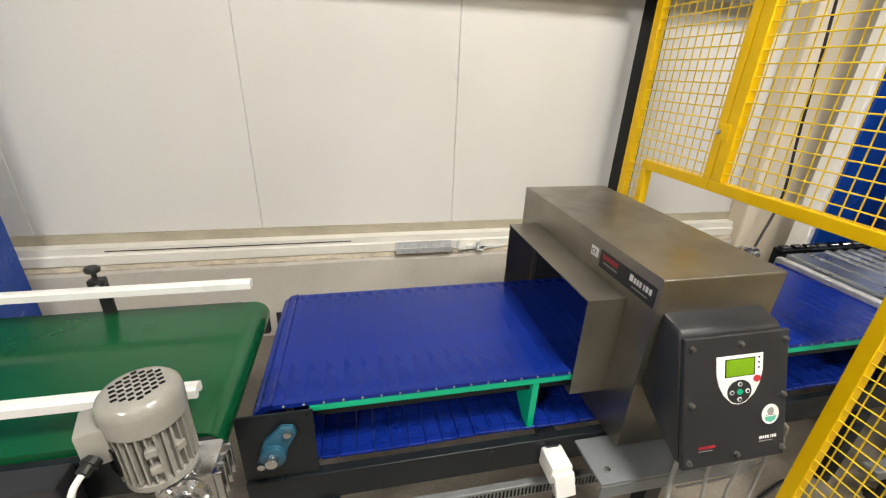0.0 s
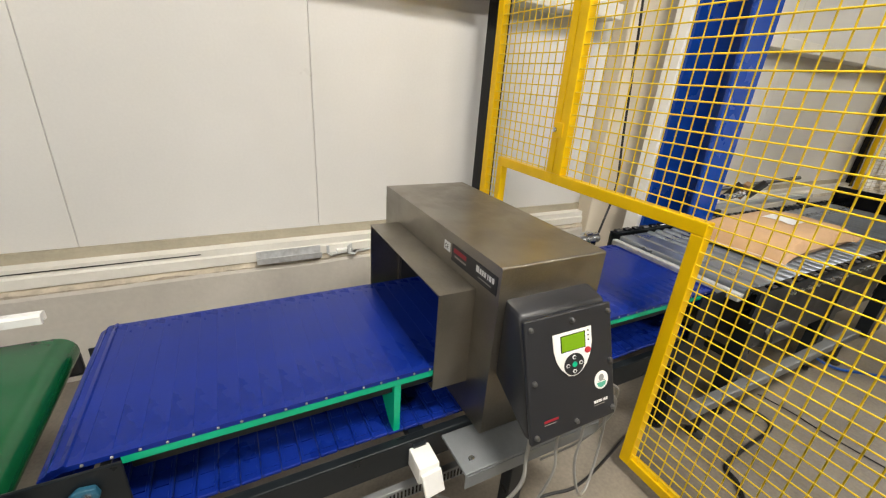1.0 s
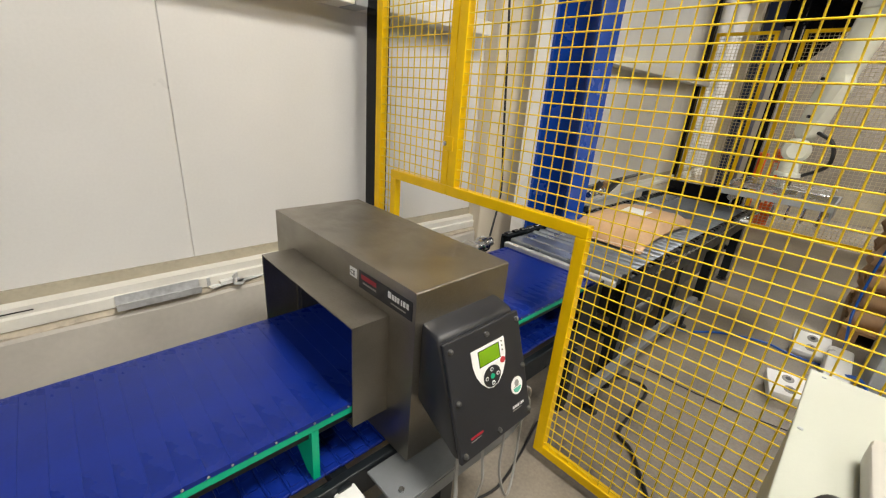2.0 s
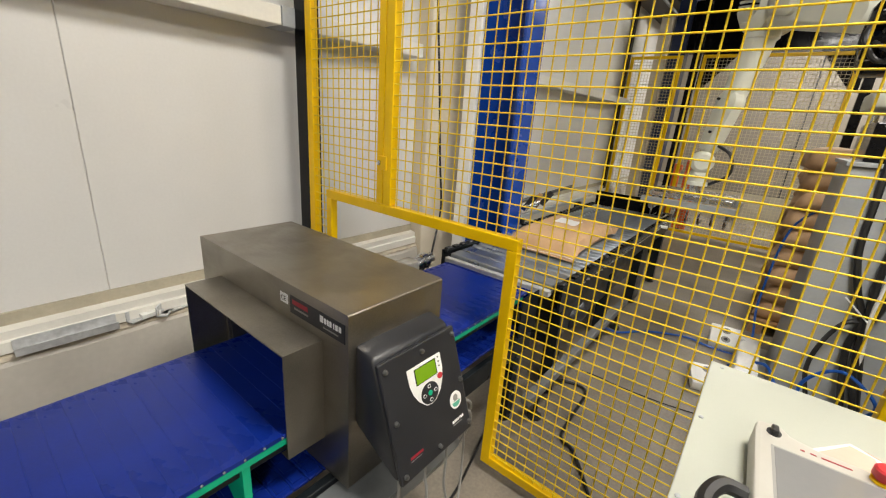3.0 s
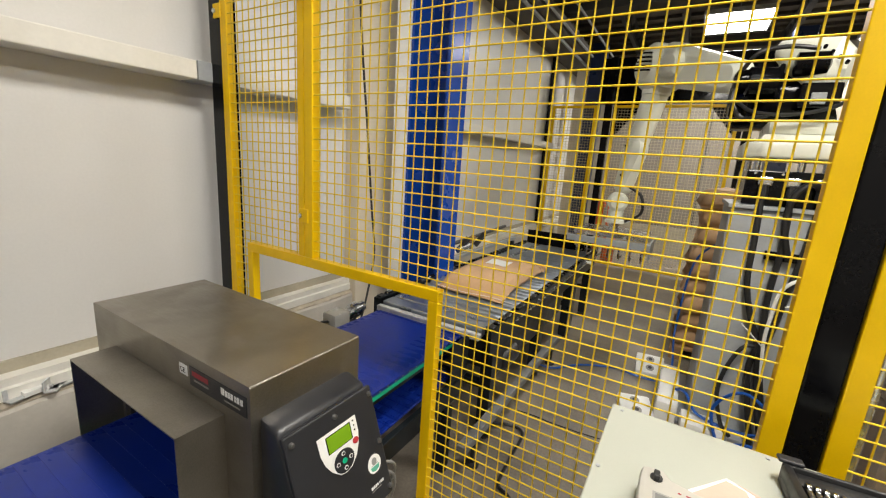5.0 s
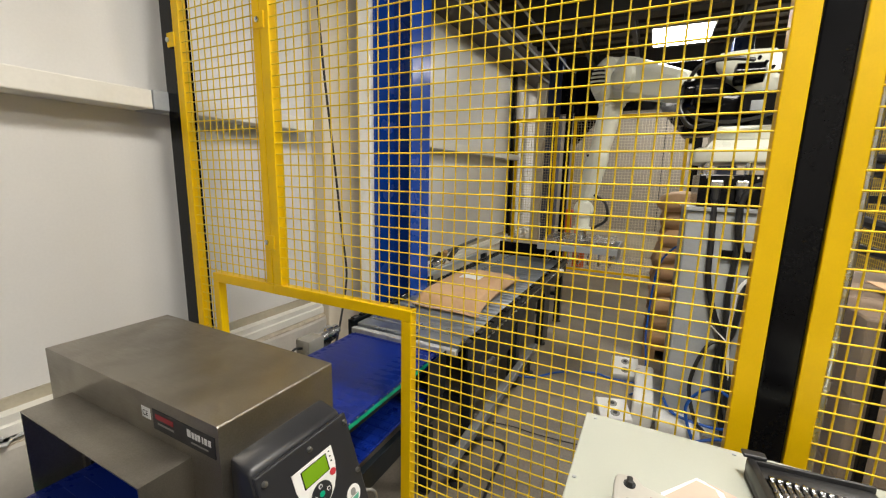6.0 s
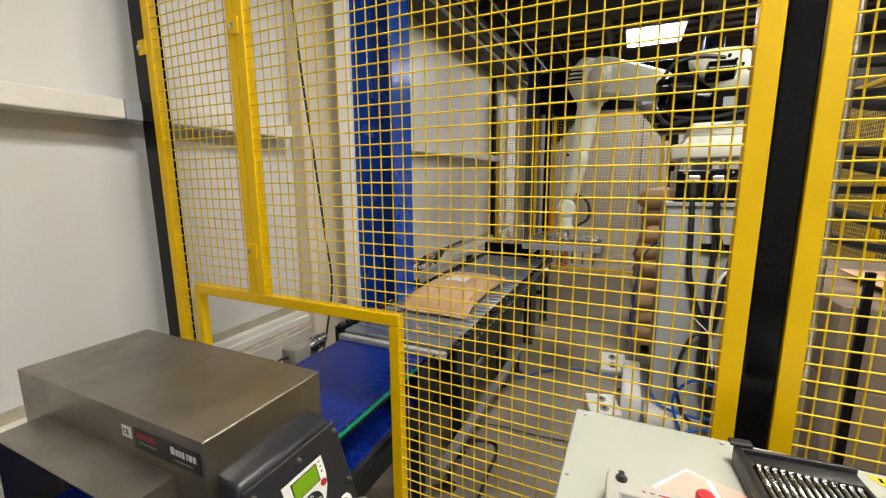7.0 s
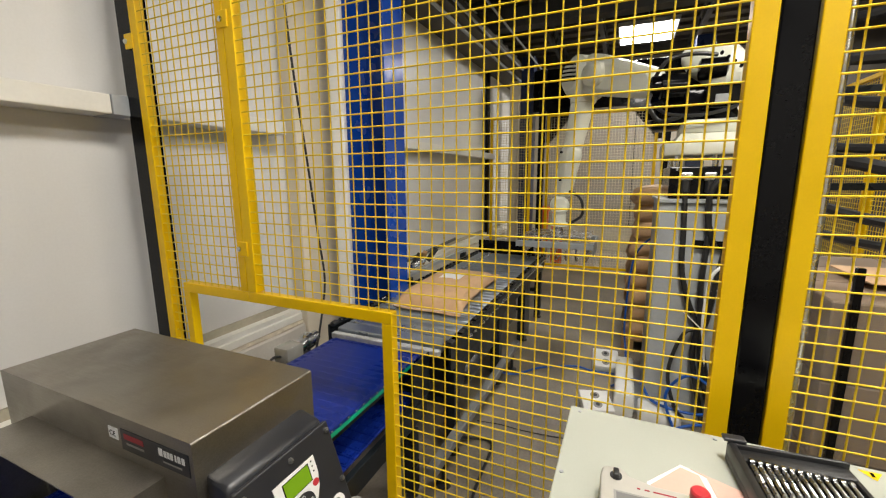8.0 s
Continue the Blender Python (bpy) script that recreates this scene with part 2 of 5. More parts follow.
# ---- the hall ----
X0, X1, Y0, WALL = -4.2, 9.9, -5.0, 2.53
solid("floor", box((X0, Y0, -0.2), (X1, WALL + 0.2, 0.0)), CONCRETE, "worn grey concrete floor with dark stains", "floor", kind="structure")
ceiling = box((X0, Y0, CEIL), (X1, WALL + 0.2, CEIL + 0.15))
for k in range(38):
    x = X0 + 0.2 + k * 0.37
    box((x, Y0, CEIL - 0.05), (x + 0.12, WALL, CEIL + 0.01), bm=ceiling)
solid("ceiling", ceiling, CEILING, "dark profiled sheet roof", "ceiling", kind="structure")
for y in (1.5, 0.7, -0.7, -2.2):
    bm = box((2.0, y - 0.03, CEIL - 0.36), (X1, y + 0.03, CEIL - 0.30))
    box((2.0, y - 0.02, CEIL - 0.1), (X1, y + 0.02, CEIL - 0.05), bm=bm)
    for k in range(20):
        x = 2.1 + k * 0.39
        rod((x, y, CEIL - 0.33), (x + 0.19, y, CEIL - 0.08), 0.012, 6, bm)
        rod((x + 0.19, y, CEIL - 0.08), (x + 0.38, y, CEIL - 0.33), 0.012, 6, bm)
    solid("roof_truss", bm, JOIST, "dark steel lattice truss under the roof", "truss", "roof trusses", "structure")
solid("wall_south", box((X0, Y0 - 0.2, 0), (X1, Y0, CEIL)), HALLDARK, "plain hall wall, coloured dark for the dim hall", "wall", kind="structure")
solid("wall_west", box((X0 - 0.2, Y0 - 0.2, 0), (X0, WALL + 0.2, CEIL)), PANEL, "plain pale hall wall", "wall", kind="structure")
solid("wall_east", box((X1, Y0 - 0.2, 0), (X1 + 0.2, WALL + 0.2, CEIL)), HALLDARK, "sheet wall at the end of the hall, coloured dark for dimness", "wall", kind="structure")
# the panelled wall: sandwich panels with fine joints
wall = thing("wall_north", (2.8, WALL, 0), "off-white insulated panel wall with fine vertical joints", "wall", kind="structure")
part("wall_core", box((X0, WALL + 0.012, 0.63), (X1, WALL + 0.2, CEIL)), BASERAIL, wall)
SEAMS = [-4.2, -3.45, -2.385, -1.318, -0.252, 0.814, 1.88, 2.945, 4.01, 5.08, 6.14, 7.2, 8.27, 9.9]
for a, b in zip(SEAMS, SEAMS[1:]):
    part("panel", box((a + 0.0009, WALL, 0.642), (b - 0.0009, WALL + 0.013, CEIL), 0.003, seg=1), PANEL, wall)
plinth = thing("plinth", (2.8, 2.5, 0), "rough grey rendered plinth under the panel wall", "plinth", kind="structure")
bm = bmesh.new()
N = 140
rows = []
for i in range(N + 1):
    x = X0 + (X1 - X0) * i / N
    j = noise.noise((x * 2.1, 3, 0)) * 0.010 + noise.noise((x * 9, 7, 0)) * 0.004
    rows.append([bm.verts.new(c) for c in ((x, 2.43, 0), (x, 2.43, 0.455 + j), (x, 2.438, 0.470 + j), (x, 2.47, 0.485 + j * 0.4), (x, WALL + 0.15, 0.49))])
for a, b in zip(rows, rows[1:]):
    for k in range(4):
        bm.faces.new((a[k], b[k], b[k + 1], a[k + 1]))
part("plinth_body", bm, PLASTER, plinth)
skirt = thing("baseboard", (2.8, 2.5, 0.49), "white wall-foot trunking with a dusty rail above", "trim", kind="structure")
part("rail", box((X0, 2.515, 0.590), (X1, 2.56, 0.643)), BASERAIL, skirt)
part("trunking", prism([(2.47, 0.492), (2.455, 0.50), (2.455, 0.547), (2.466, 0.554), (2.466, 0.589), (2.53, 0.595), (2.56, 0.595), (2.56, 0.492)], "x", X0, X1), CREAMTRIM, skirt)
part("dark_slot", box((-1.0, 2.4625, 0.567), (0.22, 2.467, 0.571)), BLACK, skirt, "narrow dark gap in the trunking")
bm = bmesh.new()
rows = []
for i in range(561):
    x = X0 + (X1 - X0) * i / 560
    j = noise.noise((x * 7, 1, 4)) * 0.012 + noise.noise((x * 31, 5, 2)) * 0.006
    rows.append([bm.verts.new(c) for c in ((x, 2.44, 0.46), (x, 2.437 - 0.4 * j, 0.478 + j), (x, 2.452 - 0.3 * j, 0.489 + 0.5 * j), (x, 2.475, 0.496))])
for a, b in zip(rows, rows[1:]):
    for k in range(3):
        bm.faces.new((a[k], b[k], b[k + 1], a[k + 1]))
part("mortar", bm, MORTAR, skirt, "crumbling mortar edge")
beam = thing("wall_beam", (0, 2.45, 1.9), "white horizontal steel beam on the panel wall", "beam", kind="structure")
part("beam_body", box((X0, 2.365, 1.88), (1.64, WALL, 1.966), 0.006), CREAMTRIM, beam)
part("splice", box((1.642, 2.36, 1.878), (1.74, WALL, 1.968), 0.003), PLATEGREY, beam, "bare grey splice plate")
part("beam_body", box((1.742, 2.365, 1.88), (2.69, WALL, 1.966), 0.006), CREAMTRIM, beam)
part("beam_body", box((3.32, 2.365, 1.895), (7.6, WALL, 1.985), 0.006), CREAMTRIM, beam)

# lowered soffit with conduits along the wall
SOFFIT = 3.36
solid("ceiling_soffit", box((3.37, 1.99, SOFFIT), (X1 - 0.06, WALL - 0.002, SOFFIT + 0.16), 0.004), CEILING, "grey-brown soffit along the top of the panel wall", "soffit", kind="structure")
for y, z, r in ((2.12, SOFFIT - 0.024, 0.022), (1.95, SOFFIT + 0.03, 0.016), (1.72, SOFFIT + 0.12, 0.014)):
    solid("conduit", rod((3.4, y, z), (X1 - 0.06, y, z), r, 10), PLATEGREY, "grey conduit running along the soffit", "conduit", "soffit conduits", smooth=True)

# columns
solid("clad_column", box((2.81, 2.40, 0), (3.36, WALL - 0.002, CEIL), 0.01), CLADDING, "beige clad building column against the wall", "column", kind="structure")
solid("white_post", box((2.97, 2.094, 0), (3.1, 2.205, CEIL), 0.008), POSTWHITE, "white upright post beside the blue column", "post", kind="structure")
col = thing("blue_column", (3.16, 1.92, 0), "glossy blue painted steel channel-section column", "column", kind="structure")
part("flange", box((3.0, 1.757, 0.014), (3.26, 1.779, CEIL), 0.003), NAVY, col)
part("flange", box((3.0, 2.068, 0.014), (3.26, 2.09, CEIL), 0.003), NAVY, col)
part("web", box((3.24, 1.7795, 0.014), (3.258, 2.0675, CEIL)), NAVY, col)
part("foot_plate", box((2.93, 1.69, 0), (3.37, 2.092, 0.014)), NAVY, col)
solid("blue_post", box((-1.65, 2.19, 0), (-1.335, 2.42, CEIL), 0.01), NAVY, "blue painted steel post by the wall", "post", kind="structure")

# ceiling lights, partly assumed: those out of view are placed to suit the brightness
for x, y in LAMPS:
    lamp = thing("ceiling_light", (x, y, CEIL - 0.36), "bright white LED panel light under the roof, of a partly assumed set", "ceiling light", "ceiling lights")
    part("frame", box((x - 0.47, y - 0.42, CEIL - 0.33), (x + 0.47, y + 0.42, CEIL - 0.27), 0.008), PLATEGREY, lamp)
    part("diffuser", box((x - 0.44, y - 0.39, CEIL - 0.345), (x + 0.44, y + 0.39, CEIL - 0.331)), LAMPGLOW, lamp, "glowing white diffuser")
    part("hanger", rod((x - 0.3, y, CEIL - 0.27), (x - 0.3, y, CEIL - 0.05), 0.006, 6), PLATEGREY, lamp)
    part("hanger", rod((x + 0.3, y, CEIL - 0.27), (x + 0.3, y, CEIL - 0.05), 0.006, 6), PLATEGREY, lamp)
    light = bpy.data.lights.new("panel_lamp", "AREA")
    light.shape, light.size, light.size_y = "RECTANGLE", 0.86, 0.76
    light.energy, light.color = 60, (1.0, 0.95, 0.86)
    new("panel_lamp", light).matrix_basis = pose(x, y, CEIL - 0.352)


# ---- safety fence ----
def wire_mesh(y0, y1, z0, z1, x, py, pz, offy, offz, r=0.0026, axis="y"):
    """Welded wires in an upright plane: level wires in front, uprights behind."""
    bm = bmesh.new()

    def wire(a, b):
        a, b = Vector(a), Vector(b)
        w = (b - a).normalized()
        s = w.cross(Vector((0.3, 0.5, 0.81))).normalized()
        t = w.cross(s)
        ring = [[bm.verts.new(e + r * (math.cos(k * math.pi / 3) * s + math.sin(k * math.pi / 3) * t)) for k in range(6)] for e in (a, b)]
        for k in range(6):
            f = bm.faces.new((ring[0][k], ring[0][(k + 1) % 6], ring[1][(k + 1) % 6], ring[1][k]))
            f.smooth = True

    def place(u, z, d):
        return (x + d, u, z) if axis == "y" else (u, x + d, z)
    k = math.ceil((y0 - offy) / py)
    while offy + k * py < y1:
        wire(place(offy + k * py, z0, r), place(offy + k * py, z1, r))
        k += 1
    k = math.ceil((z0 - offz) / pz)
    while offz + k * pz < z1:
        wire(place(y0, offz + k * pz, -r), place(y1, offz + k * pz, -r))
        k += 1
    return bm


FX, TOP, PITCH = 1.71, 2.62, 0.0446
A, B = FX - 0.004, FX + 0.036


def fence_post(y0, y1, x0=FX + 0.001, x1=FX + 0.081, top=TOP + 0.06):
    p = thing("fence_post", ((x0 + x1) / 2, (y0 + y1) / 2, 0), "black powder-coated square fence post bolted to the floor", "fence post", "fence posts")
    part("shaft", box((x0, y0, 0.01), (x1, y1, top), 0.005), BLACK, p)
    part("foot_plate", box((x0 - 0.04, y0 - 0.035, 0), (x1 + 0.04, y1 + 0.035, 0.01)), BLACK, p)
    part("cap", box((x0 + 0.002, y0 + 0.002, top), (x1 - 0.002, y1 - 0.002, top + 0.006)), RUBBER, p)
    return p


fence_post(2.275, 2.372)
fence_post(-0.157, -0.086)


def clip(y, z, panel, dy):
    c = part("clamp", box((A - 0.006, y - 0.028, z - 0.032), (A + 0.001, y + 0.028, z + 0.032), 0.003), YELLOW, panel)
    part("bolt", turned([(0, 0.011), (0.006, 0.011), (0.009, 0.006)], (A - 0.006, y + dy, z), (A - 0.03, y + dy, z), 10), BRIGHT, c, "steel bolt head", True)


left = thing("safety_fence", (FX, 1.97, 0.08), "yellow safety fence panel of welded wire mesh by the wall", "safety fence", "safety fences")
part("upright", box((A, 2.222, 0.09), (B, 2.271, TOP), 0.003), YELLOW, left)
part("upright", box((A, 1.688, 1.098), (B, 1.728, TOP), 0.003), YELLOW, left)
part("rail", box((A, 1.729, TOP - 0.04), (B, 2.221, TOP), 0.003), YELLOW, left)
part("opening_rail", box((A, 1.6865, 1.052), (B, 2.1195, 1.097), 0.003), YELLOW, left)
part("opening_upright", box((A, 2.077, 0.09), (B, 2.1195, 1.0515), 0.003), YELLOW, left)
part("rail", box((A, 2.12, 0.09), (B, 2.221, 0.13), 0.003), YELLOW, left)
part("wire_mesh", wire_mesh(1.725, 2.22, 1.095, TOP - 0.02, FX + 0.006, PITCH, 0.0445, 1.752, 1.447 + 0.02), WIREYELLOW, left)
part("wire_mesh", wire_mesh(2.118, 2.22, 0.12, 1.095, FX + 0.006, PITCH, 0.0445, 1.752, 1.447 + 0.02), WIREYELLOW, left)
clip(2.287, 2.196, left, 0.016)
right = thing("safety_fence", (FX, 0.8, 0.05), "large yellow safety fence panel with a cut-out for the conveyor", "safety fence", "safety fences")
part("upright", box((A, 1.634, 1.098), (B, 1.684, TOP), 0.003), YELLOW, right)
part("opening_rail", box((A, 0.9585, 1.052), (B, 1.6855, 1.0975), 0.003), YELLOW, right)
part("opening_upright", box((A, 0.9585, 0.05), (B, 1.003, 1.0515), 0.003), YELLOW, right)
part("rail", box((A, -0.032, 0.05), (B, 0.958, 0.092), 0.003), YELLOW, right)
part("rail", box((A, -0.032, TOP - 0.04), (B, 1.633, TOP), 0.003), YELLOW, right)
part("upright", box((A, -0.084, 0.05), (B, -0.033, TOP), 0.003), YELLOW, right)
part("wire_mesh", wire_mesh(-0.042, 1.64, 1.095, TOP - 0.02, FX + 0.006, 0.0447, 0.0445, 0.573, 1.447), WIREYELLOW, right)
part("wire_mesh", wire_mesh(-0.042, 0.962, 0.085, 1.095, FX + 0.006, 0.0447, 0.0445, 0.573, 1.447), WIREYELLOW, right)
clip(1.688, 1.288, right, 0.016)
clip(1.684, 2.197, right, 0.006)
third = thing("safety_fence", (FX, -1.1, 0.05), "yellow safety fence panel of welded wire mesh", "safety fence", "safety fences")
part("upright", box((A, -0.206, 0.05), (B, -0.16, TOP), 0.003), YELLOW, third)
part("upright", box((A, -2.1, 0.05), (B, -2.055, TOP), 0.003), YELLOW, third)
part("rail", box((A, -2.054, 0.05), (B, -0.207, 0.092), 0.003), YELLOW, third)
part("rail", box((A, -2.054, TOP - 0.04), (B, -0.207, TOP), 0.003), YELLOW, third)
part("wire_mesh", wire_mesh(-2.06, -0.2, 0.085, TOP - 0.02, FX + 0.006, 0.0447, 0.0445, -0.24, 1.447), WIREYELLOW, third)
fence_post(-2.19, -2.12)

# ---- blue belt conveyor ----
BZ, BY0, BY1, BX0, BX1 = 0.672, 1.1385, 1.70, -0.022, 2.30
conv = thing("belt_conveyor", (1.1, 1.39, 0), "conveyor with a blue modular plastic belt and dark steel frame", "conveyor")
PB = 0.05
bm = box((-0.02498, BY0, -0.014), (0.02498, BY1, 0), 0.0004, seg=1)
for k in range(22):
    y = BY0 + 0.012 + k * 0.0245
    for s in (-1, 1):
        box((s * 0.0225 - 0.003, y, -0.012), (s * 0.0225 + 0.003, y + 0.013, -0.0016), bm=bm)
row = mesh_of("belt_slat", bm)
nub = mesh_of("rod_end", turned([(0, 0.0034), (0.002, 0.0034), (0.003, 0.002)], (0, 0, 0), (0, -1, 0), 8))
ZB = Vector((1.1, 1.39, 0))
R = 0.055
x = BX0 + R
while x < BX1 - R:
    m = Matrix.Translation(Vector((x, 0, BZ)) - Vector((1.1, 1.39, 0)))
    o = shared("belt_slat", row, BELTBLUE, conv, m)
    shared("rod_end", nub, GREYCABLE, o, Matrix.Translation((0.025, BY0 - 0.0005, -0.007)), "")
    x += PB
for s, cx in ((-1, BX0 + R), (1, BX1 - R)):
    for k in range(1, 7):
        a = k * 0.46
        m = Matrix.Translation(Vector((cx + s * (R) * math.sin(a), 0, BZ - R + R * math.cos(a))) - Vector((1.1, 1.39, 0))) @ Matrix.Rotation(s * a, 4, "Y")
        shared("belt_slat", row, BELTBLUE, conv, m)
bm = bmesh.new()
x = BX0 + 0.08
while x < BX1 - 0.06:
    sag = 0.008 * math.sin(math.pi * ((x * 1.6) % 1.0))
    box((x - 0.0246, BY0 + 0.002, BZ - 0.215 - sag), (x + 0.0246, BY1, BZ - 0.203 - sag), 0.003, bm=bm, seg=1)
    for k in range(11):
        y = BY0 + 0.02 + k * 0.049
        box((x - 0.016, y, BZ - 0.203 - sag), (x + 0.016, y + 0.028, BZ - 0.199 - sag), bm=bm)
    x += PB
ret = part("belt_return", bm, BELTBLUE, conv, "ribbed underside of the blue belt")
for y in (BY0 + 0.001, BY1 - 0.022):
    part("wear_strip", box((0.12, y, BZ - 0.037), (BX1 - 0.1, y + 0.018, BZ - 0.0145), 0.003), GREENSTRIP, conv, "green plastic wear strip")
part("strip_bracket", prism([(1.142, 0.455), (1.142, 0.634), (1.159, 0.634), (1.159, 0.595), (1.35, 0.595), (1.165, 0.455)], "x", 0.75, 0.77), GREENSTRIP, conv, "green plastic bracket")
# unseen plate, added to block light between top belt and return belt
part("slider_bed", box((0.13, BY0 + 0.022, BZ - 0.075), (BX1 - 0.12, BY1 - 0.024, BZ - 0.0165), 0.003), DARKFRAME, conv, "added dark plate that keeps light from under the belt")
for y in (1.085, 1.655):
    part("side_rail", box((-0.05, y, 0.365), (2.24, y + 0.03, 0.465), 0.004), DARKFRAME, conv)
for x in (0.0, 0.8, 1.55, 2.2):
    part("cross_bar", box((x, 1.115, 0.402), (x + 0.05, 1.655, 0.44)), DARKFRAME, conv)
for x in (0.12, 2.05):
    for y in (1.07, 1.64):
        part("leg", box((x, y, 0.02), (x + 0.06, y + 0.06, 0.364), 0.004), DARKFRAME, conv)
        part("foot", turned([(0, 0.035), (0.012, 0.035), (0.02, 0.012)], (x + 0.03, y + 0.03, 0), (x + 0.03, y + 0.03, 1), 12), RUBBER, conv)
for xa, xb in ((-0.05, 0.135), (2.11, 2.29)):
    for y in (1.094, 1.668):
        pl = part("end_plate", box((xa, y, 0.455), (xb, y + 0.008, 0.684 if y < 1.4 else 0.62), 0.003), DARKFRAME, conv)
        if y < 1.2 and xa < 1:
            cx = xa + 0.078
            bm = prism([(cx - 0.04, 0.54), (cx - 0.03, 0.525), (cx + 0.0, 0.525), (cx + 0.025, 0.555), (cx + 0.065, 0.628), (cx + 0.06, 0.65), (cx + 0.03, 0.655), (cx - 0.015, 0.61)], "y", 1.078, 1.0935, 0.004)
            rod((cx + 0.005, 1.062, 0.572), (cx + 0.005, 1.0935, 0.572), 0.032, 20, bm, bevel=0.004)
            bear = part("bearing", bm, BLUECAST, pl, "blue cast flange bearing", True)
            part("shaft_end", rod((cx + 0.005, 1.045, 0.572), (cx + 0.005, 1.063, 0.572), 0.015, 16, bevel=0.002), BRIGHT, pl, "bright steel shaft end", True)
            for bx, bz in ((cx + 0.045, 0.637), (cx - 0.027, 0.54)):
                part("bolt", rod((bx, 1.068, bz), (bx, 1.078, bz), 0.010, 6), BRIGHT, pl, "steel bolt")
part("lower_channel", box((0.3, 1.06, 0.262), (1.02, 1.084, 0.312), 0.003), GREYTUBE, conv, "slotted grey cable channel")
for k in range(56):
    part("slot", box((0.32 + k * 0.0122, 1.0585, 0.272), (0.3255 + k * 0.0122, 1.0595, 0.302)), BLACK, bpy.data.objects["lower_channel"])

# ---- metal detector ----
det = thing("metal_detector", (1.17, 1.45, 0.45), "brushed stainless metal detector tunnel over the belt", "metal detector")


def ring(outer, inner, x0, x1):
    bm = bmesh.new()
    loops = []
    for x in (x0, x1):
        loops.append(([bm.verts.new((x, y, z)) for y, z in outer], [bm.verts.new((x, y, z)) for y, z in inner]))
    n = len(outer)
    for k in range(n):
        j = (k + 1) % n
        for o, i in loops:
            bm.faces.new((o[k], o[j], i[j], i[k]))
        bm.faces.new((loops[0][0][k], loops[0][0][j], loops[1][0][j], loops[1][0][k]))
        bm.faces.new((loops[0][1][k], loops[0][1][j], loops[1][1][j], loops[1][1][k]))
    return bm


def rounded(y0, y1, z0, z1, r, n=5):
    pts = []
    for cy, cz, a0 in ((y1 - r, z1 - r, 0), (y0 + r, z1 - r, 90), (y0 + r, z0 + r, 180), (y1 - r, z0 + r, 270)):
        for k in range(n + 1):
            a = radians(a0 + 90 * k / n)
            pts.append((cy + r * math.cos(a), cz + r * math.sin(a)))
    return pts


bm = ring(rounded(1.022, 1.884, 0.468, 1.027, 0.007), rounded(1.15, 1.716, 0.60, 0.89, 0.02), 0.985, 1.352)
edges = [e for e in bm.edges if all(abs(v.co.x - 0.985) < 1e-4 or abs(v.co.x - 1.352) < 1e-4 for v in e.verts) and abs(e.verts[0].co.x - e.verts[1].co.x) < 1e-4
         and len(e.link_faces) == 2 and abs(e.calc_face_angle(0) - math.pi / 2) < 0.1]
bmesh.ops.bevel(bm, geom=edges, offset=0.006, segments=3, profile=0.5, affect="EDGES")
part("body", bm, STEEL, det, "", True)
bm = prism([(1.131, 0.588), (1.165, 0.588), (1.165, 0.591), (1.135, 0.591), (1.135, 0.909), (1.733, 0.909), (1.733, 0.588), (1.737, 0.588), (1.737, 0.913), (1.131, 0.913)], "x", 0.868, 0.9862)
part("infeed_hood", bm, STEEL, det, "folded stainless infeed hood")
# shade inside the tunnel is put into the lining's dark colour
part("tunnel_liner", ring(rounded(1.1505, 1.7155, 0.6005, 0.8895, 0.02), rounded(1.158, 1.708, 0.608, 0.882, 0.018), 0.995, 1.34), BOXGREY, det, "plastic tunnel lining, coloured dark for the shaded inside")
for x in (1.02, 1.3):
    for y in (1.06, 1.84):
        part("foot", rod((x, y, 0.45), (x, y, 0.47), 0.016, 14), WHITEPLASTIC, det, "white plastic foot")
lab = part("nameplate", box((0.9832, 1.034, 0.940), (0.9853, 1.284, 0.996), 0.001), BOXGREY, det, "black nameplate with red and white marks")
part("red_mark", box((0.9824, 1.194, 0.972), (0.9830, 1.270, 0.986)), REDPRINT, lab)
part("grey_mark", box((0.9824, 1.194, 0.958), (0.9830, 1.262, 0.9635)), GREYCABLE, lab)
for y0, y1 in ((1.124, 1.138), (1.111, 1.120), (1.100, 1.108), (1.088, 1.097), (1.076, 1.081), (1.062, 1.072), (1.048, 1.058)):
    part("white_mark", box((0.9824, y0, 0.968), (0.9830, y1, 0.984 if y0 < 1.12 else 0.987)), WHITEPRINT, lab)
part("grey_mark", box((0.9824, 1.06, 0.953), (0.9830, 1.125, 0.957)), GREYCABLE, lab)
ce = part("approval_mark", box((0.9832, 1.296, 0.960), (0.9848, 1.334, 0.99)), WHITEPRINT, det, "small white approval label")
lettering("approval_letters", "CE", 0.021, Matrix(((0, 0, -1, 0.9828), (-1, 0, 0, 1.330), (0, 1, 0, 0.9675), (0, 0, 0, 1))), BLACK, ce)

cb = thing("control_box", (1.16, 0.95, 0.55), "dark grey control box with a green display, bolted to the detector", "control box")
part("housing", prism([(1.026, 0.936), (0.955, 0.919), (0.848, 0.601), (0.872, 0.602), (1.026, 0.69)], "x", 1.007, 1.305, 0.012), BOXGREY, cb, "", True)
O, U = Vector((1.005, 0.936, 0.915)), Vector((1, 0, 0))
V = Vector((0, -0.106, -0.310))
LH, LW = V.length, 0.302
V.normalize()
Nn = Vector((0, V.z, -V.y))
LID = Matrix((U, V, Nn)).transposed().to_4x4()
LID.translation = O


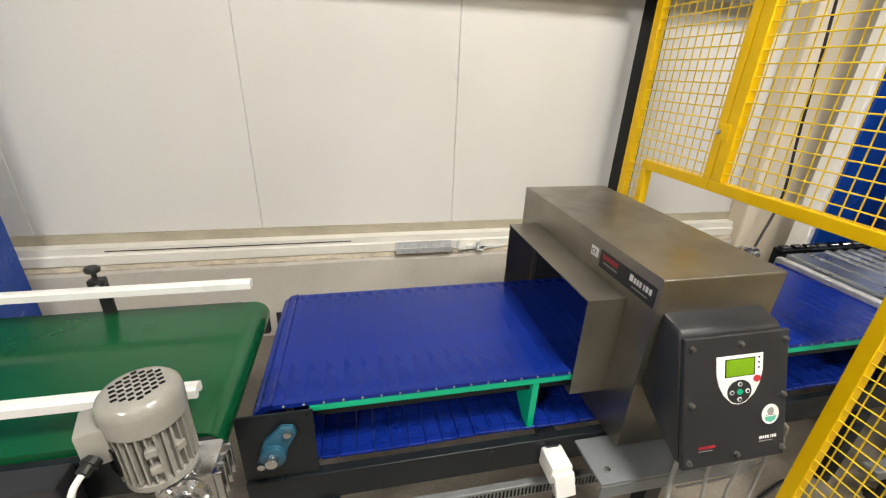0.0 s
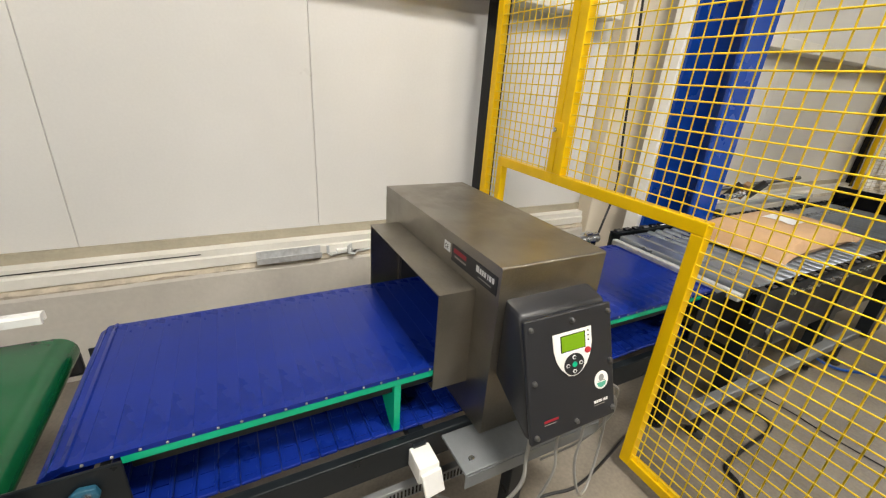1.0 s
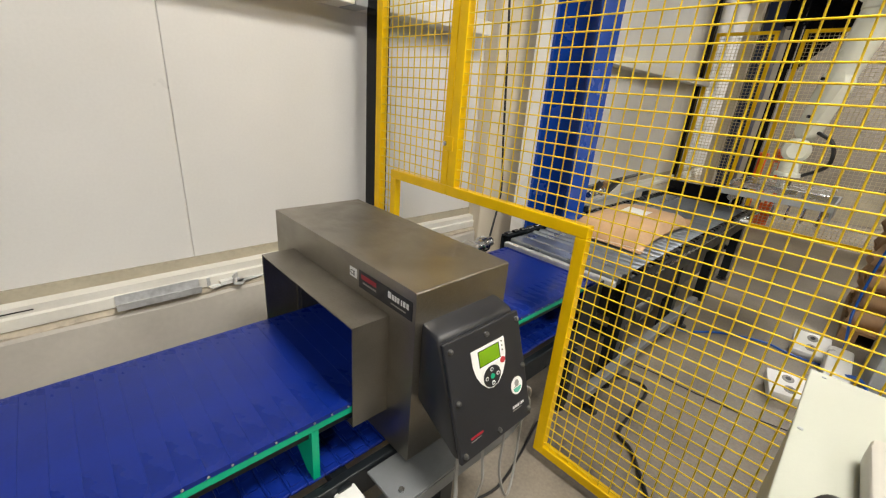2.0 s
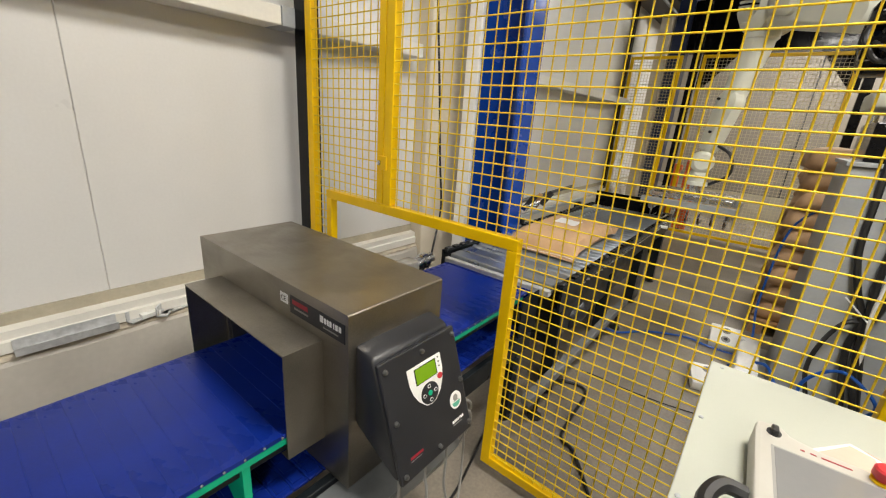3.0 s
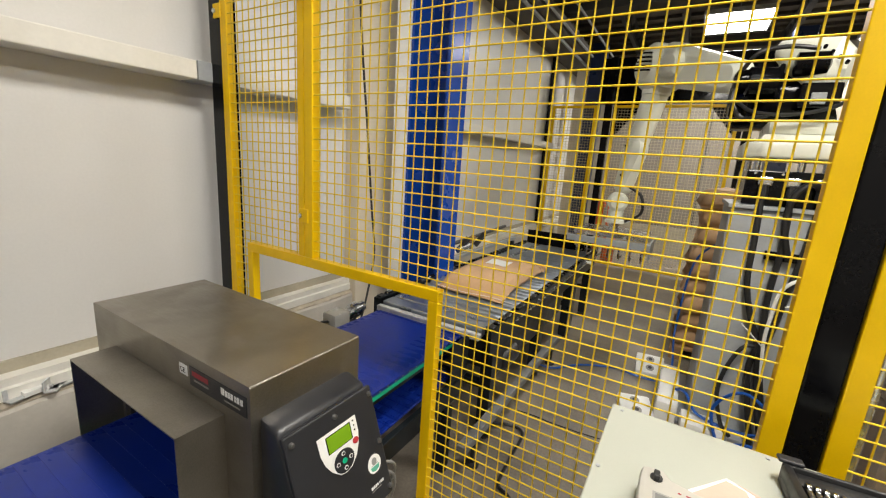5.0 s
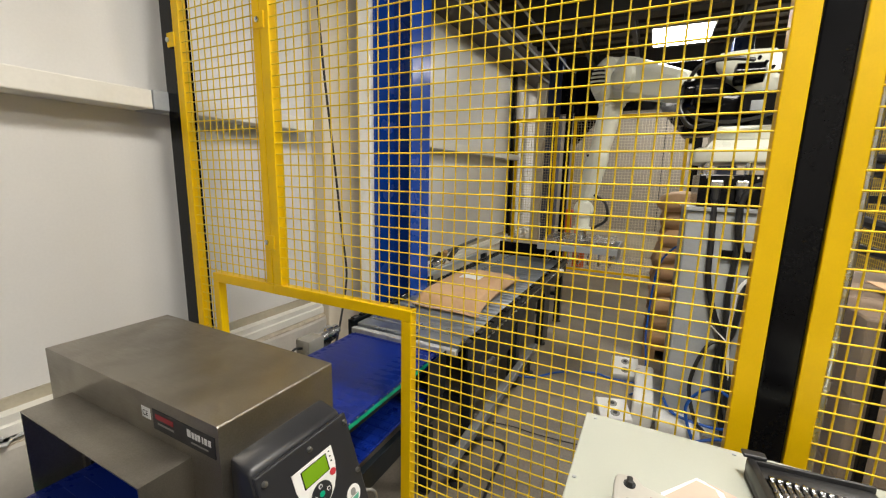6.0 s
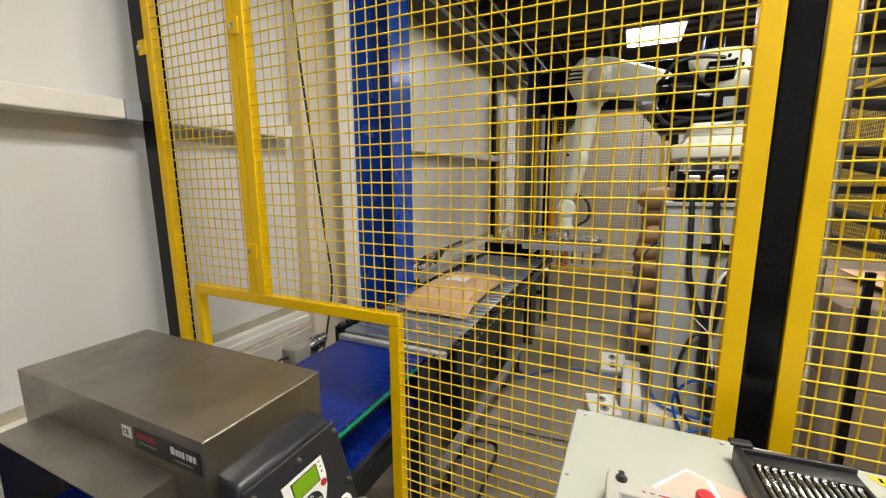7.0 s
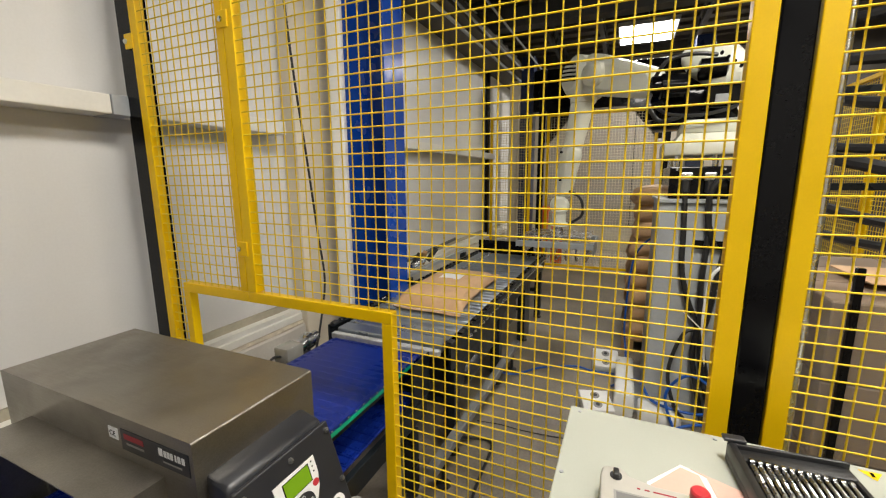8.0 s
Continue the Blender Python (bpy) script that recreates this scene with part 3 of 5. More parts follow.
def on_lid(name, outline, h0, h1, mat, parent, label="", bevel=0.0):
    if name == "keypad_plate" or parent.name.startswith("keypad_plate"):
        outline = [(0.285 + (u - 0.30) * 1.034, 0.16 + (v - 0.115) * 0.874) for u, v in outline]
    bm = prism([(u * LW, v * LH) for u, v in outline], "z", h0, h1, bevel)
    bm.transform(LID)
    return part(name, bm, mat, parent, label)


def disc(cu, cv, r, n=24):
    return [(cu + r / LW * math.cos(2 * math.pi * k / n), cv + r / LH * math.sin(2 * math.pi * k / n)) for k in range(n)]


lid = on_lid("lid", [(0, 0), (1, 0), (1, 1), (0, 1)], -0.014, 0.0, BOXGREY, cb, "", 0.004)
shield = on_lid("keypad_plate", [(0.30, 0.115), (0.735, 0.115), (0.735, 0.27), (0.71, 0.38), (0.66, 0.47), (0.585, 0.535), (0.52, 0.55), (0.455, 0.535), (0.38, 0.46), (0.33, 0.37), (0.305, 0.27)], 0.0005, 0.002, WHITEPLASTIC, lid, "white shield-shaped keypad plate")
on_lid("display", [(0.39, 0.15), (0.65, 0.15), (0.65, 0.295), (0.39, 0.295)], 0.0021, 0.003, LCD, shield, "lit green display")
on_lid("display_rim", [(0.38, 0.143), (0.66, 0.143), (0.66, 0.302), (0.38, 0.302)], 0.0019, 0.0025, BLACK, shield)
on_lid("red_button", disc(0.68, 0.335, 0.010), 0.002, 0.004, REDKNOB, shield)
on_lid("key_ring", disc(0.52, 0.435, 0.034), 0.002, 0.0032, BOXGREY, shield)
on_lid("green_button", disc(0.52, 0.435, 0.008), 0.0033, 0.005, GREENSTRIP, shield)
for du, dv in ((0, -0.022), (0.022, 0), (0, 0.022), (-0.022, 0)):
    on_lid("key", disc(0.52 + du / LW, 0.435 + dv / LH, 0.0066, 6), 0.0033, 0.0045, WHITEPRINT, shield, "white-rimmed key")
    on_lid("key", disc(0.52 + du / LW, 0.435 + dv / LH, 0.0042, 6), 0.0046, 0.005, BOXGREY, shield)
for k in range(3):
    on_lid("indicator", disc(0.695, 0.15 + 0.045 * k, 0.0025, 10), 0.002, 0.0028, BLACK, shield)
st = on_lid("round_sticker", disc(0.836, 0.655, 0.026), 0.0005, 0.0012, PAPER, lid, "round white and green inspection sticker")
on_lid("sticker_band", [(0.776, 0.672), (0.896, 0.672), (0.881, 0.705), (0.836, 0.720), (0.791, 0.705)], 0.0013, 0.0017, GREENPRINT, st)
on_lid("sticker_core", disc(0.836, 0.632, 0.010), 0.0013, 0.0016, GREYCABLE, st)
on_lid("sticker_line", [(0.79, 0.658), (0.882, 0.658), (0.882, 0.664), (0.79, 0.664)], 0.0013, 0.0016, GREYCABLE, st)
on_lid("red_mark", [(0.145, 0.832), (0.305, 0.832), (0.305, 0.852), (0.145, 0.852)], 0.0004, 0.0008, REDPRINT, lid)
on_lid("grey_mark", [(0.145, 0.866), (0.28, 0.866), (0.28, 0.871), (0.145, 0.871)], 0.0004, 0.0008, GREYCABLE, lid)
for ua, ub in ((0.735, 0.762), (0.768, 0.786), (0.792, 0.808), (0.814, 0.830), (0.845, 0.853), (0.860, 0.880), (0.886, 0.906)):
    on_lid("white_mark", [(ua, 0.822), (ub, 0.822), (ub, 0.845), (ua, 0.845)], 0.0004, 0.0008, WHITEPRINT, lid)
on_lid("grey_mark", [(0.735, 0.860), (0.87, 0.860), (0.87, 0.866), (0.735, 0.866)], 0.0004, 0.0008, GREYCABLE, lid)
for u, v in ((0.06, 0.075), (0.515, 0.075), (0.955, 0.07), (0.065, 0.50), (0.955, 0.505), (0.055, 0.94), (0.51, 0.93), (0.965, 0.93)):
    bm = turned([(0, 0.0075), (0.004, 0.0075), (0.0045, 0.0055), (0.008, 0.0055), (0.009, 0.003)], (0, 0, 0), (0, 0, 1), 12)
    bm.transform(LID @ Matrix.Translation((u * LW, v * LH, 0)))
    part("lid_screw", bm, SCREWGREY, lid, "steel lid screw", True)
for k, (x, y) in enumerate(((1.05, 0.885), (1.15, 0.88), (1.25, 0.88))):
    part("cable_gland", rod((x, y, 0.615), (x, y, 0.572), 0.011, 10), RUBBER, cb)
base = thing("mounting_plate", (1.1, 1.2, 0.4), "grey steel plate carrying the detector", "plate")
part("plate", box((0.885, 0.932, 0.44), (1.40, 1.082, 0.45), 0.002), BASEPLATE, base)
part("plate", box((0.98, 1.73, 0.44), (1.40, 1.95, 0.45), 0.002), BASEPLATE, base)
part("skirt", box((0.885, 0.930, 0.395), (1.40, 0.934, 0.4395)), BASEPLATE, base)
part("bolt", rod((0.925, 0.97, 0.45), (0.925, 0.97, 0.457), 0.009, 6), BRIGHT, base)
for y in (1.0, 1.85):
    part("leg", box((1.12, y, 0.0), (1.18, y + 0.05, 0.44), 0.004), DARKFRAME, base)

# ---- green belt conveyor with gear motor ----
gc = thing("belt_conveyor", (-2.0, 1.39, 0), "conveyor with a smooth green belt and white guide rails", "conveyor")
GZ, GE = 0.662, -0.075
out = [(-4.1, GZ), (GE - 0.05, GZ)]
for k in range(1, 10):
    a = radians(90 - k * 18)
    out.append((GE - 0.05 + 0.05 * math.cos(a), GZ - 0.05 + 0.05 * math.sin(a)))
out += [(GE - 0.05, GZ - 0.1), (-4.1, GZ - 0.1)]
bm = bmesh.new()
ra, rb = [bm.verts.new((x, 1.088, z)) for x, z in out], [bm.verts.new((x, 1.692, z)) for x, z in out]
for k in range(len(out) - 1):
    bm.faces.new((ra[k], ra[k + 1], rb[k + 1], rb[k]))
bm.faces.new(ra)
bm.faces.new(rb)
part("belt", bm, GREENBELT, gc, "glossy dark green belt", True)
for y in (1.058, 1.702):
    part("side_frame", box((-4.1, y, 0.53), (GE - 0.10, y + 0.028, 0.645), 0.004), DARKFRAME, gc)
    part("end_cheek", box((GE - 0.2, y + 0.012, 0.50), (GE - 0.012, y + 0.027, 0.655 if y < 1.4 else 0.59), 0.012), BOXGREY, gc)
part("hub", rod((GE - 0.05, 1.055, GZ - 0.05), (GE - 0.05, 1.072, GZ - 0.05), 0.045, 20, bevel=0.006), BOXGREY, gc)
for y, z, e in ((1.128, 0.762, -0.118), (1.612, 0.782, -0.10)):
    part("guide_rail", prism([(y - 0.018, z - 0.014), (y - 0.018, z + 0.008), (y - 0.010, z + 0.014), (y + 0.010, z + 0.014), (y + 0.018, z + 0.008), (y + 0.018, z - 0.014), (y + 0.006, z - 0.014), (y + 0.006, z - 0.006), (y - 0.006, z - 0.006), (y - 0.006, z - 0.014)], "x", -4.1, e), WHITEPLASTIC, gc, "white plastic guide rail")
for x, y, z, s in ((-0.585, 1.665, 0.782, 1), (-2.2, 1.665, 0.782, 1), (-1.3, 1.075, 0.762, -1)):
    br = part("rail_bracket", box((x - 0.02, y - 0.006 + s * 0.02, 0.60), (x + 0.02, y + 0.006 + s * 0.02, 0.80), 0.003), RUBBER, gc, "black rail bracket")
    part("clamp_rod", rod((x + 0.012, y + s * 0.03, z + 0.004), (x + 0.012, y - s * 0.05, z + 0.004), 0.007, 10), BRIGHT, br)
    part("clamp_block", box((x - 0.022, y - 0.014, z - 0.004), (x + 0.026, y + 0.016, z + 0.02), 0.004), RUBBER, br)
    part("knob", turned([(0, 0.007), (0.025, 0.008), (0.03, 0.021), (0.042, 0.023), (0.048, 0.017)], (x, y, z + 0.018), (x, y, 1.0), 14), RUBBER, br, "black star knob", True)
for x in (-3.6, -2.2, -0.75):
    for y in (1.06, 1.66):
        part("leg", box((x, y, 0), (x + 0.06, y + 0.06, 0.53), 0.004), DARKFRAME, gc)
part("cover_box", box((-0.9, 0.985, 0.50), (-0.36, 1.05, 0.665), 0.006), BOXGREY, gc, "dark sheet cover")

MX, MY = -0.16, 0.995
GX, GZM = -0.112, 0.635
motor = thing("gear_motor", (MX, MY, 0.55), "grey gear motor with a slotted fan cover", "gear motor")
cover = part("fan_cover", turned([(0, 0.0715), (0.042, 0.0725), (0.057, 0.069), (0.066, 0.060), (0.070, 0.048), (0.071, 0.0)], (MX, MY, 0.826), (MX, MY, 2), 36), GREYCAST, motor, "", True)
slot = mesh_of("vent_slot", box((-0.005, -0.003, 0), (0.005, 0.003, 0.0012)))
for iy in range(-3, 4):
    for ix in range(-3, 4):
        px, py = ix * 0.0145 + (0.007 if iy % 2 else 0), iy * 0.0125
        if math.hypot(px, py) < 0.047:
            shared("vent_slot", slot, BLACK, cover, Matrix.Translation((px, py, 0.8966 - 0.55)) @ Matrix.Rotation(0.7, 4, "Z"), "dark ventilation slot")
body = part("finned_body", rod((MX, MY, 0.70), (MX, MY, 0.826), 0.056, 28), GREYCAST, motor, "", True)
fin = mesh_of("fin", box((0.052, -0.0018, 0.706), (0.0695, 0.0018, 0.822)))
for k in range(30):
    shared("fin", fin, GREYCAST, body, Matrix.Translation((0, 0, -0.55)) @ Matrix.Rotation(2 * math.pi * k / 30, 4, "Z"))
for a, z in ((-1.2, 0.785), (-1.2, 0.74), (-0.5, 0.765)):
    part("pad", box((0.05, -0.010, z - 0.008), (0.074, 0.010, z + 0.010), 0.002, m=Matrix.Translation((MX, MY, 0)) @ Matrix.Rotation(a, 4, "Z")), GREYCAST, body)
part("rating_plate", box((-0.018, -0.0735, 0.735), (0.018, -0.0700, 0.80), m=Matrix.Translation((MX, MY, 0)) @ Matrix.Rotation(-0.75, 4, "Z")), BLACK, body, "dark rating plate")
part("flange", turned([(0, 0.066), (0.014, 0.066), (0.018, 0.058)], (MX, MY, 0.683), (MX, MY, 2), 28), GREYCAST, motor, "", True)
term = part("terminal_box", box((-0.105, -0.038, 0.768), (-0.055, 0.038, 0.85), 0.006, m=Matrix.Translation((MX, MY, 0)) @ Matrix.Rotation(0.35, 4, "Z")), GREYCAST, motor, "", True)
part("gland", turned([(0, 0.017), (0.012, 0.017), (0.013, 0.013), (0.028, 0.012), (0.03, 0.009)], (MX - 0.070, MY - 0.062, 0.788), (MX - 0.082, MY - 0.105, 0.776), 12), RUBBER, term, "black cable gland")
part("cable", tube([(MX - 0.077, MY - 0.088, 0.781), (MX - 0.085, MY - 0.112, 0.765), (MX - 0.10, MY - 0.12, 0.70), (MX - 0.13, MY - 0.10, 0.58), (MX - 0.2, MY - 0.09, 0.4), (MX - 0.4, MY + 0.0, 0.01)], 0.006), WHITEPLASTIC, motor, "white cable", True)
gb = part("gearbox", box((GX - 0.06, MY - 0.045, 0.57), (GX + 0.06, MY + 0.055, 0.683), 0.012), BRIGHT, motor, "cast aluminium gearbox", True)
part("output_flange", turned([(0, 0.05), (0.012, 0.05), (0.014, 0.036), (0.02, 0.034), (0.021, 0.016), (0.03, 0.015)], (GX, MY - 0.045, GZM - 0.005), (GX, MY - 1, GZM - 0.005), 24), BRIGHT, gb, "bright machined flange", True)
part("seal", turned([(0, 0.028), (0.0035, 0.028), (0.004, 0.018)], (GX, MY - 0.065, GZM - 0.005), (GX, MY - 1, GZM - 0.005), 20), RUBBER, gb, "black shaft seal")
for k in range(6):
    a = k * math.pi / 3
    part("bolt", rod((GX + 0.042 * math.cos(a), MY - 0.063, GZM - 0.005 + 0.042 * math.sin(a)), (GX + 0.042 * math.cos(a), MY - 0.056, GZM - 0.005 + 0.042 * math.sin(a)), 0.006, 6), BRIGHT, gb)
for k in range(4):
    part("rib", box((GX + 0.058, MY - 0.04 + k * 0.025, 0.585), (GX + 0.072, MY - 0.033 + k * 0.025, 0.675), 0.002), BRIGHT, gb)
part("torque_arm", box((GX - 0.03, MY + 0.052, 0.57), (GX + 0.05, MY + 0.07, 0.65), 0.003), DARKFRAME, motor)

# loose pieces on the plinth
bm = prism([(2.404, 0.499), (2.452, 0.507), (2.450, 0.556), (2.446, 0.556), (2.447, 0.512), (2.408, 0.505), (2.404, 0.533), (2.40, 0.533)], "x", 0.47, 0.80)
solid("metal_offcut", bm, GALV, "galvanised channel offcut lying on the plinth", "offcut")
for k, (x, y, a) in enumerate(((0.90, 2.452, 0.3), (0.95, 2.465, -0.5), (1.0, 2.45, 0.9), (1.07, 2.46, 0.2))):
    bm = box((-0.06, -0.022, 0), (0.06, 0.022, 0.005))
    box((-0.06, 0.017, 0), (0.01, 0.022, 0.05), bm=bm)
    rod((0.035, 0, 0.005), (0.035, 0, 0.016), 0.008, 6, bm)
    bm.transform(Matrix.Translation((x, y, 0.497)) @ Matrix.Rotation(a, 4, "Z"))
    solid("bracket", bm, GALV, "small zinc bracket lying on the rendered plinth", "bracket", "loose brackets")
bm = box((-0.04, -0.02, 0), (0.04, 0.02, 0.022), 0.002)
bm.transform(Matrix.Translation((0.93, 2.447, 0.5)) @ Matrix.Rotation(0.1, 4, "Z"))
solid("plastic_block", bm, WHITEPLASTIC, "small white plastic block on the rendered plinth", "block")

# white sensor box and cables below the detector
dev = thing("sensor_box", (0.815, 1.05, 0.40), "small white plastic sensor box with a flap on the frame", "sensor box")
part("case", box((0.776, 1.004, 0.378), (0.842, 1.084, 0.442), 0.006), WHITEPLASTIC, dev, "", True)
bm = box((-0.031, -0.006, -0.075), (0.031, 0.006, 0.0), 0.003)
bm.transform(Matrix.Translation((0.811, 0.999, 0.424)) @ Matrix.Rotation(-0.25, 4, "X") @ Matrix.Rotation(-0.12, 4, "Y"))
part("flap", bm, WHITEPLASTIC, dev)
part("bracket", box((0.79, 1.075, 0.42), (0.83, 1.0875, 0.45)), DARKFRAME, dev)
for k, pts in enumerate((
    [(1.25, 0.88, 0.575), (1.25, 0.875, 0.5), (1.245, 0.87, 0.38), (1.29, 0.86, 0.24), (1.37, 0.89, 0.21), (1.42, 0.92, 0.34), (1.37, 0.90, 0.52), (1.304, 0.90, 0.625)],
    [(1.304, 0.90, 0.64), (1.37, 0.88, 0.59), (1.41, 0.91, 0.47), (1.40, 0.98, 0.3), (1.30, 1.05, 0.18)],
    [(1.304, 0.91, 0.66), (1.38, 0.89, 0.62), (1.43, 0.93, 0.50), (1.42, 1.02, 0.30), (1.35, 1.1, 0.15)],
    [(1.05, 0.885, 0.575), (1.045, 0.88, 0.5), (1.02, 0.86, 0.42), (0.95, 0.90, 0.30), (0.85, 1.0, 0.24), (0.80, 1.03, 0.36), (0.81, 1.04, 0.42)],
    [(1.15, 0.88, 0.575), (1.15, 0.875, 0.5), (1.14, 0.86, 0.40), (1.10, 0.9, 0.22), (1.0, 1.0, 0.16), (0.86, 1.04, 0.25)],
)):
    solid("cable", tube(pts, 0.0045 if k != 3 else 0.006), GREYCABLE, "grey cable hanging below the control box", "cable", "control box cables", smooth=True)
solid("cable", tube([(0.815, 1.06, 0.425), (0.82, 1.0, 0.20), (0.9, 1.0, 0.01), (1.3, 1.02, 0.008), (1.5, 1.0, 0.008), (1.9, 1.1, 0.008)], 0.006), RUBBER, "black cable on the floor below the conveyor", "cable", "floor cables", smooth=True)

# ---- roller conveyor ----
RZ, RY0, RY1, RX0, RX1 = 0.70, 1.035, 1.765, 2.345, 5.08
rc = thing("roller_conveyor", (3.7, 1.4, 0), "dark steel conveyor with zinc-plated driven rollers", "conveyor")
ORG = Vector((3.7, 1.4, 0))
roller = mesh_of("roller", turned([(0, 0.012), (0.012, 0.012), (0.0125, 0.029), (0.015, 0.03), (0.715, 0.03), (0.7175, 0.029), (0.718, 0.012), (0.73, 0.012)], (0, RY0, 0), (0, 9, 0), 16), True)
stud = mesh_of("bearing_stud", turned([(0, 0.013), (0.008, 0.013), (0.010, 0.008), (0.017, 0.008)], (0, 0, 0), (0, -1, 0), 8))
x = RX0 + 0.05 + 3 * 0.0765
while x < RX1 - 0.03:
    shared("roller", roller, ZINC, rc, Matrix.Translation(Vector((x, 0, RZ - 0.03)) - ORG))
    shared("bearing_stud", stud, BRIGHT, rc, Matrix.Translation(Vector((x, RY0 - 0.042, RZ - 0.03)) - ORG))
    x += 0.0765
for a, b in ((RX0 + 0.012, RX0 + 0.115), (RX0 + 0.127, RX0 + 0.235)):
    part("bed_plate", box((a, RY0 + 0.02, RZ - 0.05), (b, RY1 - 0.02, RZ - 0.002), 0.008), ZINC, rc, "bare steel bed plate")
for y0, y1 in ((RY0 - 0.041, RY0 + 0.003), (RY1 - 0.003, RY1 + 0.041)):
    bm = prism([(y0, 0.56), (y1, 0.56), (y1, 0.57), (y0 + 0.012, 0.57), (y0 + 0.012, 0.70), (y1, 0.70), (y1, 0.708), (y0, 0.708)] if y0 < 1.4 else
               [(y0, 0.56), (y1, 0.56), (y1, 0.708), (y0, 0.708), (y0, 0.70), (y1 - 0.012, 0.70), (y1 - 0.012, 0.57), (y0, 0.57)], "x", RX0, RX1)
    part("side_channel", bm, DARKFRAME, rc)
k = 0
x = RX0 + 0.012
while x < RX1 - 0.05:
    for y in (RY0 - 0.022, RY1 + 0.018):
        part("chain_guard", box((x, y - 0.016, 0.7085), (x + 0.052, y + 0.016, 0.722), 0.004, seg=1), BLACK if k % 3 else RUBBER, rc)
    x += 0.0765
    k += 1
for x in (2.42, 3.3, 4.22, 4.95):
    for y in (RY0 - 0.03, RY1 - 0.04):
        part("leg", box((x - (0.06 if x == 4.22 else 0), y, 0.03), (x + (0.16 if x == 4.22 else 0.08), y + 0.07, 0.56), 0.004), DARKFRAME, rc)
        part("foot", turned([(0, 0.045), (0.01, 0.045), (0.016, 0.014), (0.032, 0.014)], (x + 0.04, y + 0.035, 0), (x + 0.04, y + 0.035, 1), 12), RUBBER, rc)
    part("cross_bar", box((x + 0.02, RY0 + 0.04, 0.30), (x + 0.06, RY1 - 0.04, 0.34)), DARKFRAME, rc)
part("lower_tube", box((2.05, RY0 - 0.085, 0.155), (3.75, RY0 - 0.032, 0.205), 0.008), GREYTUBE, rc, "light grey square tube")
part("lower_tube", box((2.05, RY1 + 0.03, 0.155), (3.75, RY1 + 0.08, 0.205), 0.008), GREYTUBE, rc)
for x in (2.2, 3.6):
    part("tube_foot", turned([(0, 0.04), (0.01, 0.04), (0.016, 0.012), (0.155, 0.012)], (x, RY0 - 0.058, 0), (x, RY0 - 0.058, 1), 12), RUBBER, rc)
# oversized dark boxes and an added skirt imitate the shade below the rollers
part("drive_box", box((2.55, RY0 + 0.05, 0.36), (3.2, RY1 - 0.15, 0.56), 0.01), BOXGREY, rc, "dark drive housing, enlarged to deepen the shade under the rollers")
part("skirt", box((2.44, RY0 - 0.012, 0.36), (3.9, RY0 - 0.004, 0.555), 0.002), BOXGREY, rc, "added dark sheet standing in for shade under the rollers")
part("drive_motor", turned([(0, 0.05), (0.02, 0.07), (0.2, 0.07), (0.22, 0.05)], (2.62, RY0 + 0.02, 0.40), (3, RY0 + 0.02, 0.40), 20), BOXGREY, rc, "", True)
part("drive_box", box((3.5, RY0 + 0.08, 0.34), (4.1, RY1 - 0.2, 0.56), 0.01), BOXGREY, rc)
part("stop_plate", box((RX1 - 0.02, 1.12, 0.69), (RX1 + 0.01, 1.78, 0.845), 0.004), BLACK, rc, "black end stop plate")
part("stop_arm", box((RX1 - 0.03, 1.0, 0.66), (RX1 + 0.08, 1.12, 0.72), 0.01), RUBBER, rc)
part("sensor", rod((4.62, RY0 - 0.10, 0.672), (4.62, RY0 - 0.04, 0.672), 0.016, 12), WHITEPLASTIC, rc, "white sensor head")
part("transfer_plate", box((BX1 + 0.005, 1.05, 0.645), (RX0 - 0.002, 1.75, 0.682), 0.006), GALV, rc, "bare steel transfer plate")

# small motor behind the belt end
sm = thing("small_motor", (2.12, 1.83, 0.45), "small grey motor with a bright gear head behind the belt", "motor")
part("body", box((1.98, 1.77, 0.60), (2.10, 1.87, 0.70), 0.012), GREYCAST, sm, "", True)
part("gear_head", turned([(0, 0.038), (0.05, 0.038), (0.06, 0.048), (0.10, 0.048), (0.105, 0.03), (0.15, 0.03)], (2.10, 1.82, 0.655), (2.5, 1.80, 0.72), 18), BRIGHT, sm, "", True)
part("bracket", box((2.0, 1.69, 0.45), (2.2, 1.86, 0.60), 0.004), DARKFRAME, sm)
part("cable", tube([(1.99, 1.82, 0.65), (1.93, 1.83, 0.66), (1.90, 1.84, 0.58), (1.93, 1.85, 0.4), (1.95, 1.9, 0.01)], 0.007), RUBBER, sm)
solid("cable", tube([(2.55, 2.243, 4.05), (2.60, 2.243, 3.0), (2.66, 2.243, 2.3), (2.74, 2.243, 1.7), (2.80, 2.243, 1.2), (2.82, 2.22, 0.85), (2.72, 2.18, 0.6), (2.50, 2.05, 0.45), (2.3, 1.9, 0.5), (2.2, 1.84, 0.64)], 0.008), RUBBER, "black cable hanging down beside the column", "cable", smooth=True)

